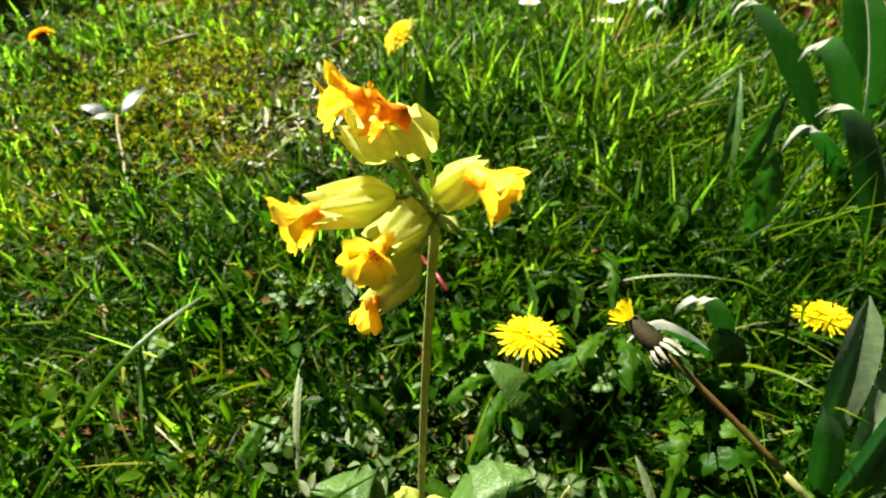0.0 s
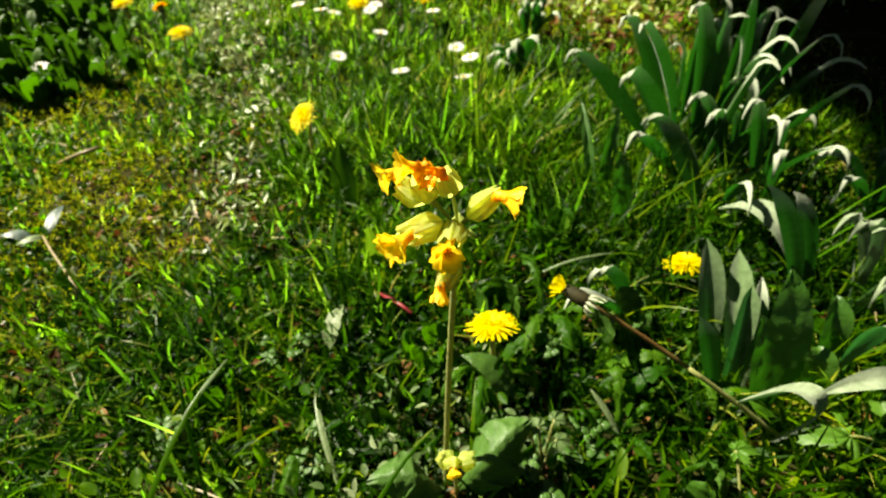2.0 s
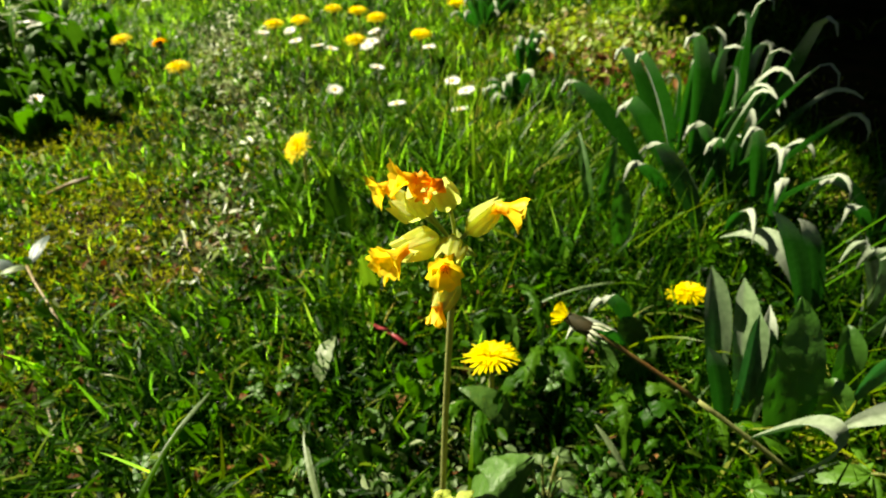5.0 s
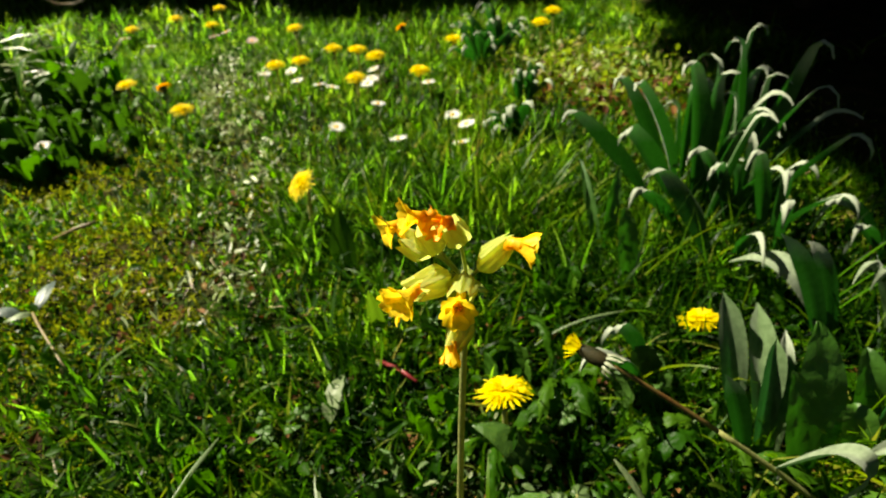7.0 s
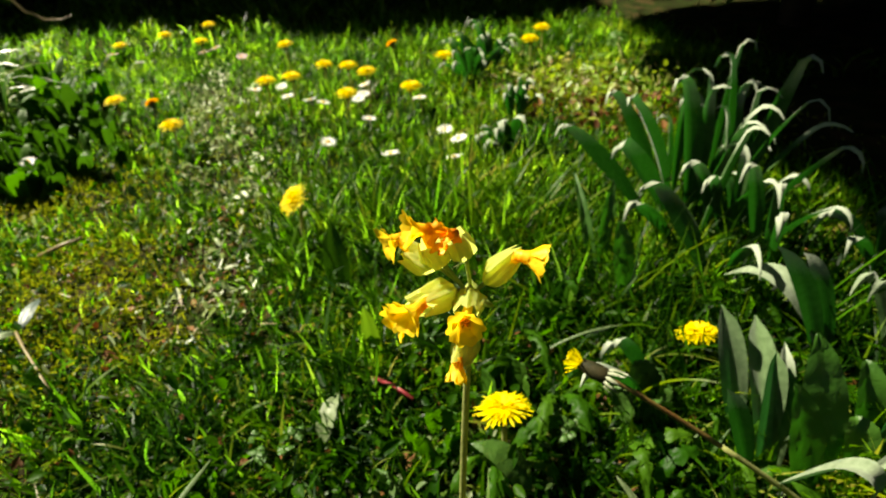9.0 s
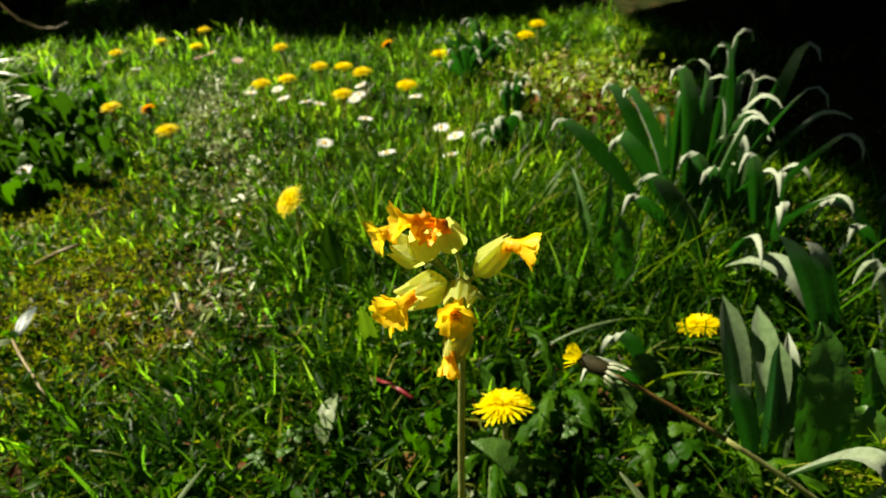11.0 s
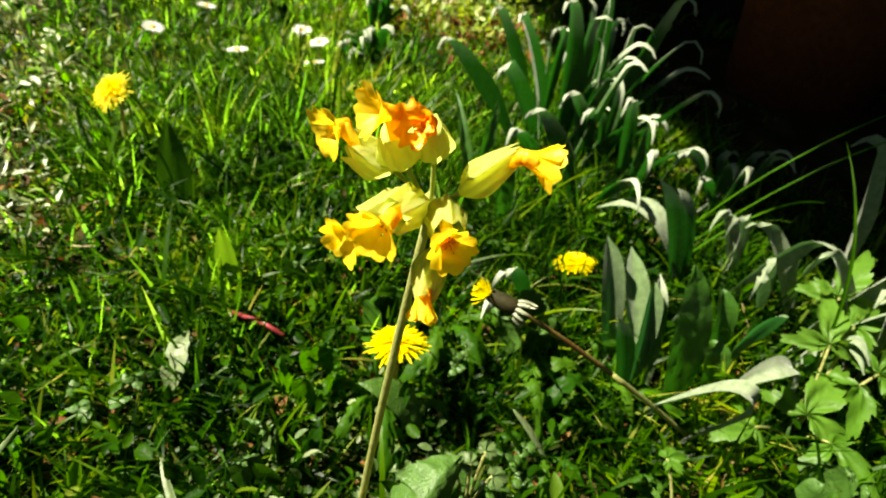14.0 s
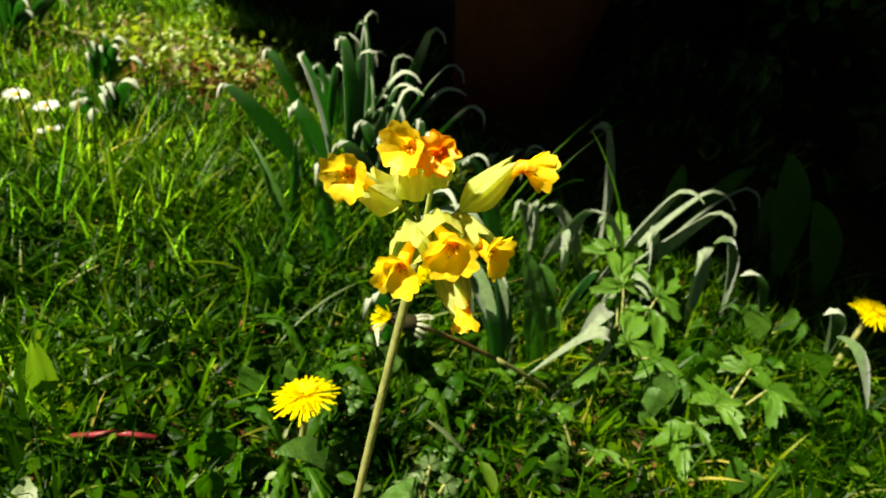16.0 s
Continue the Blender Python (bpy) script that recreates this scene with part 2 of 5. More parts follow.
RED_STEM = plain_material("reddish_stem", [(0.35, (0.15, 0.070, 0.016)), (0.65, (0.16, 0.125, 0.028))], 0.5, 60, 0.2, 0.0005, 0.4)
BUD_SKIN = plain_material("spent_bud", [(0.35, (0.014, 0.016, 0.004)), (0.65, (0.040, 0.032, 0.010))], 0.7, 150, 0.5, 0.0005, 0.2)
RED_TWIG = plain_material("red_twig_skin", [(0.35, (0.14, 0.008, 0.014)), (0.65, (0.21, 0.02, 0.025))], 0.4, 80, 0.2, 0.0005, 0.4)
DAISY = leaf_material("daisy_petal", [(0.0, (0.78, 0.76, 0.72)), (1.0, (0.85, 0.84, 0.82))], (0.8, 0.8, 0.75), 0.3, 0.6, "island", 900, 0.2)
PINK_DAISY = leaf_material("pinkish_daisy_petal", [(0.0, (0.62, 0.40, 0.44)), (1.0, (0.74, 0.58, 0.6))], (0.7, 0.5, 0.5), 0.3, 0.6, "island", 900, 0.2)
DAISY_EYE = plain_material("daisy_eye", [(0.3, (0.75, 0.45, 0.01)), (0.7, (0.85, 0.6, 0.02))], 0.8, 900, 0.8, 0.0008)
DEAD_LEAF = leaf_material("dead_pale_leaf", [(0.0, (0.12, 0.18, 0.07)), (1.0, (0.17, 0.22, 0.10))], (0.3, 0.4, 0.12), 0.3, 0.5, "object", 300, 0.6)
BLUE_LEAF = leaf_material("bleached_leaf", [(0.0, (0.09, 0.125, 0.11)), (1.0, (0.12, 0.155, 0.145))], (0.25, 0.33, 0.25), 0.15, 0.45, "object", 300, 0.5)
BROWN = leaf_material("dead_brown_leaf", [(0.0, (0.055, 0.020, 0.006)), (0.6, (0.12, 0.045, 0.012)), (1.0, (0.22, 0.11, 0.035))], (0.2, 0.06, 0.01), 0.15, 0.6, "island", 400, 0.4, 0, 0.1)
SHRUB = leaf_material("shrub_leaf", [(0.0, (0.010, 0.040, 0.004)), (0.6, (0.020, 0.07, 0.006)), (1.0, (0.04, 0.10, 0.010))], (0.10, 0.30, 0.01), 0.28, 0.4, "island", 120, 0.25, 0, 0.25)
# near black, so that the shrubs' inner shade is in the colour
CORE = plain_material("shrub_inner_shade", [(0.3, (0.012, 0.010, 0.006)), (0.7, (0.022, 0.018, 0.009))], 0.95, 14, 0.6, 0.01, 0.1)
BARK = plain_material("bark", [(0.3, (0.05, 0.03, 0.02)), (0.7, (0.11, 0.07, 0.045))], 0.9, 30, 0.8, 0.004, 0.2)
CLAY = plain_material("terracotta", [(0.3, (0.12, 0.03, 0.014)), (0.7, (0.17, 0.045, 0.02))], 0.9, 18, 0.5, 0.002, 0.1)


# ---- building blocks ----
def mesh_of(name, verts, faces, smooth=True):
    me = bpy.data.meshes.new(name)
    me.from_pydata([tuple(v) for v in verts], [], [tuple(f) for f in faces])
    me.update()
    if smooth:
        me.shade_smooth()
    return me


def part(name, vf, material, parent, label="", at=None):
    """One mesh object from (verts, faces), in its parent's own axes."""
    me = mesh_of(name, *vf) if isinstance(vf, tuple) else vf
    if not me.materials:
        me.materials.append(material)
    ob = new(name, me)
    ob.parent = parent
    if at is not None:
        ob.matrix_local = at
    if label:
        tagged(ob, label)
    return ob


def thing(name, place, label, category, group="", turn=0.0):
    ob = new(name)
    ob.empty_display_size = 0.01
    ob.matrix_world = pose(*place, 0, 0, turn)
    return tagged(ob, label, category, group)


def joined(*pieces):
    verts, faces = [], []
    for v, f in pieces:
        k = len(verts)
        verts += [tuple(p) for p in v]
        faces += [tuple(i + k for i in q) for q in f]
    return verts, faces


def moved(vf, m):
    return [tuple(m @ Vector(p)) for p in vf[0]], vf[1]


def grid_faces(rows, cols, closed=False, start=0):
    out = []
    for i in range(rows - 1):
        for j in range(cols if closed else cols - 1):
            a, b = start + i * cols + j, start + i * cols + (j + 1) % cols
            out.append((a, b, b + cols, a + cols))
    return out


def tube(points, radii, sides=8):
    """A round tube along points, closed at both ends."""
    pts = [Vector(p) for p in points]
    verts = []
    for i, p in enumerate(pts):
        d = (pts[min(i + 1, len(pts) - 1)] - pts[max(i - 1, 0)]).normalized()
        a = d.cross(Vector((0.31, 0.92, 0.23))).normalized()
        b = d.cross(a)
        r = radii[i] if hasattr(radii, "__len__") else radii
        verts += [p + r * (math.cos(t) * a + math.sin(t) * b) for t in np.linspace(0, 2 * math.pi, sides, endpoint=False).tolist()]
    faces = grid_faces(len(pts), sides, True)
    faces += [tuple(range(sides))[::-1], tuple(range((len(pts) - 1) * sides, len(pts) * sides))]
    return verts, faces


def bezier(b, c, t, count):
    b, c, t = Vector(b), Vector(c), Vector(t)
    return [(1 - u) ** 2 * b + 2 * u * (1 - u) * c + u * u * t for u in np.linspace(0, 1, count).tolist()]


def smooth_line(points, count):
    """Points evenly laid along a rounded line through a few."""
    p = np.array(points)
    t = np.linspace(0, len(p) - 1, count)
    raw = np.stack([np.interp(t, np.arange(len(p)), p[:, k]) for k in range(3)], -1)
    for _ in range(2):
        raw[1:-1] = 0.25 * raw[:-2] + 0.5 * raw[1:-1] + 0.25 * raw[2:]
    return [Vector(q) for q in raw.tolist()]


def oval(u):
    return math.sin(math.pi * min(1, u ** 0.75 * 0.97 + 0.03)) ** 0.75


def spoon(u):
    """Narrow at the foot, broad beyond the middle, blunt tip."""
    return (0.16 + 0.84 * math.sin(min(1, u / 0.58) * math.pi / 2) ** 1.7) * max(0.0, 1 - max(0, (u - 0.45) / 0.55) ** 1.7) ** 0.85 if u < 1 else 0.0


def full(u):
    """A long oval, fullest in the middle, that ends in a short point."""
    return max(0.16, math.sin(math.pi * min(1, u * 0.93 + 0.07)) ** 0.62) * (1 - max(0, (u - 0.7) / 0.3) ** 3) if u < 1 else 0.0


def leaf(base, ctrl, tip, width, across=None, shape=spoon, cup=0.25, thick=0.0, wave=0.0, rows=13, cols=7, seed=0.0, path=None):
    """A leaf with thickness along a bent midrib, or along path. cup: how far its sides rise; wave: quilted relief."""
    mid = path or bezier(base, ctrl, tip, rows)
    rows = len(mid)
    lean = Vector(tip) - Vector(base)
    side0 = Vector(across) if across is not None else Vector((-lean.y, lean.x, 0))
    if side0.length < 1e-6:
        side0 = Vector((1, 0, 0))
    top, bottom = [], []
    for i, p in enumerate(mid):
        u = i / (rows - 1)
        d = (mid[min(i + 1, rows - 1)] - mid[max(i - 1, 0)]).normalized()
        s = (side0 - d * side0.dot(d)).normalized()
        nrm = s.cross(d)
        w = 0.5 * width * max(0.04, shape(u))
        for j in range(cols):
            v = 2 * j / (cols - 1) - 1
            h = cup * w * (abs(v) ** 1.6) - 0.0009 * (abs(v) < 0.2) + wave * math.sin(u * 26 + 3 * abs(v) + seed) * (0.25 + abs(v)) * (1 - abs(v) ** 6)
            h += 0.12 * w * math.sin(3.1 * u + 2.3 * v + seed) + 1.3 * wave * noise.noise((u * 17, v * 4.5, seed))
            q = p + s * (v * w) + nrm * h
            k = thick * (1 - 0.8 * v * v)
            top.append(q + nrm * k * 0.5)
            bottom.append(q - nrm * k * 0.5)
    n = rows * cols
    faces = grid_faces(rows, cols)
    if not thick:
        return top, faces
    faces += [tuple(reversed([i + n for i in f])) for f in grid_faces(rows, cols)]
    rim = [i * cols for i in range(rows)] + [(rows - 1) * cols + j for j in range(1, cols)] + [i * cols + cols - 1 for i in range(rows - 2, -1, -1)] + list(range(cols - 2, 0, -1))
    faces += [(rim[k], rim[(k + 1) % len(rim)], rim[(k + 1) % len(rim)] + n, rim[k] + n) for k in range(len(rim))]
    return top + bottom, faces


def height(x, y):
    """The lie of the ground."""
    near = -0.010 + 0.007 * noise.noise((x * 6, y * 6, 0.3)) + 0.004 * noise.noise((x * 19, y * 19, 1.7))
    far = 0.05 * noise.noise((x * 0.5, y * 0.5, 4.0))
    r = math.hypot(x, y)
    return near + far * min(1, max(0, r - 1.0) / 3)


# ---- ground ----
def ground_sheet():
    side = np.concatenate([-np.geomspace(60, 1.3, 26), np.linspace(-1.2, 1.2, 121), np.geomspace(1.3, 60, 26)])
    ys = side + 0.4
    verts = [(x, y, height(x, y)) for y in ys for x in side]
    return verts, grid_faces(len(ys), len(side))


ground = new("ground", mesh_of("ground", *ground_sheet()))
ground.data.materials.append(SOIL)
tagged(ground, "dark garden soil with moss under an unmown lawn", "ground", kind="structure")


def heights(xs, ys):
    return np.array([height(float(a), float(b)) for a, b in zip(xs, ys)])


def blades(x, y, length, width, heading, lean, curl, segs=4, z0=None):
    """Many grass blades at once: (verts, faces)."""
    n = len(x)
    z0 = heights(x, y) if z0 is None else z0
    u = np.linspace(0, 1, segs + 1)[None, :]
    ang = lean[:, None] + curl[:, None] * u
    step = length[:, None] / segs
    out = np.concatenate([np.zeros((n, 1)), np.cumsum(np.sin(ang[:, :-1]) * step, 1)], 1)
    up = np.concatenate([np.zeros((n, 1)), np.cumsum(np.cos(ang[:, :-1]) * step, 1)], 1)
    hx, hy = np.cos(heading)[:, None], np.sin(heading)[:, None]
    w = 0.5 * width[:, None] * (1 - u ** 1.9) * (0.8 + 0.6 * u)
    cx, cy, cz = x[:, None] + out * hx, y[:, None] + out * hy, z0[:, None] + up - 0.003
    tw = rng.uniform(-0.7, 0.7, n)[:, None] * u
    sx, sy, sz = -hy * np.cos(tw), hx * np.cos(tw), np.sin(tw)
    left = np.stack([cx - sx * w, cy - sy * w, cz - sz * w], -1)
    right = np.stack([cx + sx * w, cy + sy * w, cz + sz * w], -1)
    v = np.stack([left, right], 2).reshape(-1, 3)
    k = (np.arange(n) * 2 * (segs + 1))[:, None] + 2 * np.arange(segs)[None, :]
    f = np.stack([k, k + 1, k + 3, k + 2], -1).reshape(-1, 4)
    return v, f


def big_mesh(name, vf, material, label, category):
    v, f = vf
    me = bpy.data.meshes.new(name)
    me.vertices.add(len(v))
    me.vertices.foreach_set("co", np.asarray(v, np.float32).ravel())
    me.loops.add(f.size)
    me.loops.foreach_set("vertex_index", np.asarray(f, np.int32).ravel())
    me.polygons.add(len(f))
    me.polygons.foreach_set("loop_start", np.arange(0, f.size, f.shape[1], dtype=np.int32))
    me.update(calc_edges=True)
    me.validate()
    me.shade_smooth()
    me.materials.append(material)
    return tagged(new(name, me), label, category, kind="stuff")


def patchy(x, y, scale, seed):
    return np.array([noise.noise((float(a) * scale, float(b) * scale, seed)) for a, b in zip(x, y)])


def strip_of(x, y):
    """The trodden strip, 0 to 1."""
    return np.exp(-(((x + 0.083 + 0.30 * np.maximum(0, 0.57 - y)) / (0.045 + 0.02 * y)) ** 2)) * ((y > 0.32) & (y < 1.35))


def worn(x, y):
    """How worn the lawn is: along the trodden strip and the mossy places, 0 to 1."""
    strip = strip_of(x, y)
    moss = np.exp(-(((x + 0.27) / 0.16) ** 2 + ((y - 0.48) / 0.16) ** 2)) + np.exp(-(((x + 0.34) / 0.13) ** 2 + ((y - 0.76) / 0.08) ** 2))
    bed = np.exp(-(((x - 0.54) / 0.12) ** 2 + ((y - 0.70) / 0.16) ** 2))
    return np.clip(strip * 0.6 + moss * 0.85 + bed, 0, 1)


def tall(x, y):
    """Where the grass stands high."""
    a = np.exp(-(((x - 0.12) / 0.16) ** 2 + ((y - 0.42) / 0.14) ** 2)) * 0.9
    b = np.exp(-(((x + 0.58) / 0.20) ** 2 + ((y - 1.15) / 0.35) ** 2)) * 0.3
    c = np.exp(-(((x - 0.30) / 0.14) ** 2 + ((y - 0.18) / 0.25) ** 2)) * 0.5
    d = np.exp(-(((x - 0.36) / 0.12) ** 2 + ((y + 0.25) / 0.12) ** 2)) * 0.5
    e = np.exp(-(((x - 0.06) / 0.12) ** 2 + ((y - 0.06) / 0.10) ** 2)) * 0.2
    return a + b + c + d - e


def weedy(x, y):
    """Where broad weeds crowd out the grass."""
    return np.clip(np.exp(-(((x + 0.42) / 0.17) ** 2 + ((y - 0.95) / 0.20) ** 2)) + np.exp(-(((x + 0.62) / 0.18) ** 2 + ((y - 1.20) / 0.28) ** 2)), 0, 1)


def lawn(name, x0, x1, y0, y1, count, size, width, segs, material=GRASS):
    x, y = rng.uniform(x0, x1, count), rng.uniform(y0, y1, count)
    tufts = int(count * 0.55)
    cx, cy = rng.uniform(x0, x1, tufts // 26 + 1), rng.uniform(y0, y1, tufts // 26 + 1)
    pick = rng.integers(0, len(cx), tufts)
    spread = size * 0.25
    x[:tufts], y[:tufts] = cx[pick] + rng.normal(0, spread, tufts), cy[pick] + rng.normal(0, spread, tufts)
    boost = rng.uniform(0.7, 1.5, len(cx))
    grow = np.ones(count)
    grow[:tufts] = boost[pick]
    keep = rng.uniform(0, 1, count) < (0.55 + 0.8 * (patchy(x, y, 7, 2.0) + 0.3)) * (1 - 0.7 * worn(x, y)) * (1 - 0.45 * strip_of(x, y)) * (1 - 0.90 * weedy(x, y)) + 0.5 * tall(x, y) + 0.35 * (y > 1.5)
    if name == "outer_grass":
        keep &= ~((x > -0.52) & (x < 0.95) & (y > -0.40))
    x, y = x[keep], y[keep]
    grow = grow[keep]
    n = len(x)
    length = grow * size * rng.uniform(0.45, 1.25, n) * (0.8 + 0.8 * tall(x, y)) * (1 - 0.45 * worn(x, y))
    wid = width * rng.uniform(0.55, 1.35, n)
    head = rng.uniform(0, 2 * math.pi, n)
    vf = blades(x, y, length, wid, head, rng.uniform(0.1, 1.25, n), rng.uniform(0.0, 1.7, n), segs)
    return big_mesh(name, vf, material, "fresh green unmown lawn grass, backlit by the sun", "grass")


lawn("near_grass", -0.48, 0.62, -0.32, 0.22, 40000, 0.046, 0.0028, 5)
# the brighter copy puts the sunlight behind the cowslip into the blades' colour
lawn("sunlit_grass", -0.48, 0.62, 0.20, 0.62, 31000, 0.046, 0.0029, 5, SUNNY_GRASS)
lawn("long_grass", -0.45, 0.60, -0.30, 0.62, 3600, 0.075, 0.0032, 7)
lawn("middle_grass", -1.1, 0.95, 0.55, 1.6, 76000, 0.056, 0.0029, 4, SUNNY_GRASS)
lawn("far_grass", -2.6, 1.6, 1.5, 4.5, 50000, 0.075, 0.007, 3, SUNNY_GRASS)
lawn("outer_grass", -4.5, 4.5, -4.5, 0.6, 60000, 0.09, 0.012, 2, SUNNY_GRASS)
lawn("side_grass", -5.5, -1.0, 0.5, 6.0, 36000, 0.09, 0.012, 2, SUNNY_GRASS)


def litter(name, count, x0, x1, y0, y1, size, material, label, category, where=None, lift=0.02, ratio=0.55, tilt=0.7):
    """Many small oval leaves lying about: each a bent little blade."""
    x, y = rng.uniform(x0, x1, count), rng.uniform(y0, y1, count)
    if where is not None:
        keep = rng.uniform(0, 1, count) < where(x, y)
        x, y = x[keep], y[keep]
    n = len(x)
    z = heights(x, y) + rng.uniform(0.002, lift, n)
    s = size * rng.uniform(0.5, 1.4, n)
    a, e, r = rng.uniform(0, 2 * math.pi, n), rng.normal(0.25, tilt, n), rng.normal(0, tilt * 0.7, n)
    prof = np.array([(0, 0, 0), (0.22, -0.72, 0.08), (0.22, 0.72, 0.08), (0.28, 0, -0.03), (0.55, -0.95, 0.12), (0.55, 0.95, 0.12), (0.58, 0, -0.02), (0.84, -0.55, 0.06), (0.84, 0.55, 0.06), (0.84, 0, -0.03), (1.0, 0, -0.09)])
    ux = np.stack([np.cos(a) * np.cos(e), np.sin(a) * np.cos(e), np.sin(e)], -1)
    sd = np.stack([-np.sin(a) * np.cos(r), np.cos(a) * np.cos(r), np.sin(r)], -1)
    nm = np.cross(ux, sd)
    v = np.stack([x, y, z], -1)[:, None] + s[:, None, None] * (prof[None, :, :1] * ux[:, None] + 0.5 * ratio * prof[None, :, 1:2] * sd[:, None] + prof[None, :, 2:] * nm[:, None])
    k = (np.arange(n) * 11)[:, None, None]
    f = (np.array([(0, 1, 3, 3), (0, 3, 2, 2), (1, 4, 6, 3), (3, 6, 5, 2), (4, 7, 9, 6), (6, 9, 8, 5), (7, 10, 9, 9), (9, 10, 8, 8)])[None] + k).reshape(-1, 4)
    tri = np.concatenate([f[:, [0, 1, 2]], f[f[:, 2] != f[:, 3]][:, [0, 2, 3]]])
    return big_mesh(name, (v.reshape(-1, 3), tri), material, label, category)


litter("small_leaves", 8500, -0.48, 0.5, -0.3, 0.62, 0.0105, CARPET, "low carpet of small green weed leaves in the lawn", "weeds", lambda x, y: 0.15 + 1.3 * np.clip(patchy(x, y, 9, 6.0) + 0.10, 0, 1), 0.034, 0.62, 0.75)
litter("small_leaves_beyond", 3500, -1.0, 0.9, 0.6, 1.8, 0.016, CARPET, "low carpet of small green weed leaves farther off", "weeds")
litter("silvery_leaves", 17000, -0.4, 0.15, 0.3, 1.4, 0.012, GREY_LEAF, "pale silvery small leaves along a trodden strip", "weeds", lambda x, y: strip_of(x, y) * (0.4 + 0.6 * (y > 0.55)) * np.clip(0.3 + 1.6 * patchy(x, y, 14, 3.0), 0.05, 1) + 0.008, 0.030, 0.38, 0.9)
litter("silvery_weed", 1900, -0.14, 0.14, -0.04, 0.16, 0.008, SAGE, "greyish feathery weed at the foot of the cowslip", "weeds", lambda x, y: np.exp(-(((x + 0.025) / 0.060) ** 2 + ((y - 0.050) / 0.04) ** 2)), 0.03)
litter("moss", 80000, -0.6, 0.75, 0.2, 1.1, 0.0080, MOSS, "yellowish moss tufts in worn places of the lawn", "moss", lambda x, y: worn(x, y) * (0.12 + 0.85 * ((x < -0.17 + 0.02 * np.sin(60 * y)) | (x > 0.3))) + 0.03, 0.018, 0.30, 1.0)


def straws(name, count, x0, x1, y0, y1, where):
    x, y = rng.uniform(x0, x1, count), rng.uniform(y0, y1, count)
    keep = rng.uniform(0, 1, count) < where(x, y)
    x, y = x[keep], y[keep]
    n = len(x)
    z = heights(x, y) + rng.uniform(0.003, 0.02, n)
    vf = blades(x, y, rng.uniform(0.012, 0.045, n), rng.uniform(0.0008, 0.0022, n), rng.uniform(0, 6.28, n), rng.uniform(1.3, 1.65, n), rng.uniform(-0.4, 0.4, n), 2, z)
    return big_mesh(name, vf, STRAW, "dry bleached straw and dead grass lying in the lawn", "straw")


def arching(name, count, x0, x1, y0, y1):
    x, y = rng.uniform(x0, x1, count), rng.uniform(y0, y1, count)
    n = count
    vf = blades(x, y, rng.uniform(0.20, 0.30, n), rng.uniform(0.006, 0.011, n), rng.normal(-0.2, 0.4, n), rng.uniform(0.15, 0.5, n), rng.uniform(1.4, 2.1, n), 7)
    return big_mesh(name, vf, GREY_LEAF, "long pale arching blades in the tall weeds", "grass")


arching("arching_blades", 46, -0.82, -0.50, 1.12, 1.42)
straws("dry_straw", 3600, -0.6, 0.75, -0.1, 1.3, lambda x, y: 0.10 + worn(x, y) * 0.5)


# ---- the cowslip ----
def calyx_form(length, seed=0, wide_open=1.0, girth=1.0):
    """A swollen, five-keeled tube that ends in five short pointed teeth; it opens along +z."""
    r0 = random.Random(seed)
    spread = [r0.uniform(-0.3, 1.0) for _ in range(5)]
    tall_by = [r0.uniform(0.75, 1.2) for _ in range(5)]
    rows, cols = 22, 80
    verts = []
    for i in range(rows):
        u = i / (rows - 1)
        for j in range(cols):
            t = 2 * math.pi * j / cols
            f = j * 5 / cols
            k = int(f + 0.5) % 5
            tooth = abs((f % 1) - 0.5) * 2
            belly = math.sin(min(1, u / 0.50) * math.pi / 2) ** 0.85 - 0.30 * max(0, (u - 0.45) / 0.55) ** 1.4
            r = 0.0010 + 0.0044 * girth * belly
            r *= 1 + (0.16 * tooth ** 3 - 0.05) * min(1, u * 2.5)
            crease = math.sin(math.pi * min(1, u * 1.1)) * 0.00022 * math.cos(4 * math.pi * f)
            end = max(0, u - 0.62) / 0.38
            z = length * (u * 0.78 + 0.17 * (0.7 + 0.3 * wide_open) * end * tooth ** 0.7 * tall_by[k])
            r += crease + 0.0012 * wide_open * end ** 1.6 * tooth * spread[k] - 0.0016 * end ** 1.5 * tooth * (1 - max(0, spread[k])) - 0.0003 * end * (1 - tooth)
            dent = 0.00035 * noise.noise((math.cos(t) * 1.7, math.sin(t) * 1.7, u * 2.6 + seed * 3))
            verts.append(((r + dent) * math.cos(t), (r + dent) * math.sin(t), z + 0.0003 * noise.noise((t * 3, u * 5, seed))))
    return verts, grid_faces(rows, cols, True)


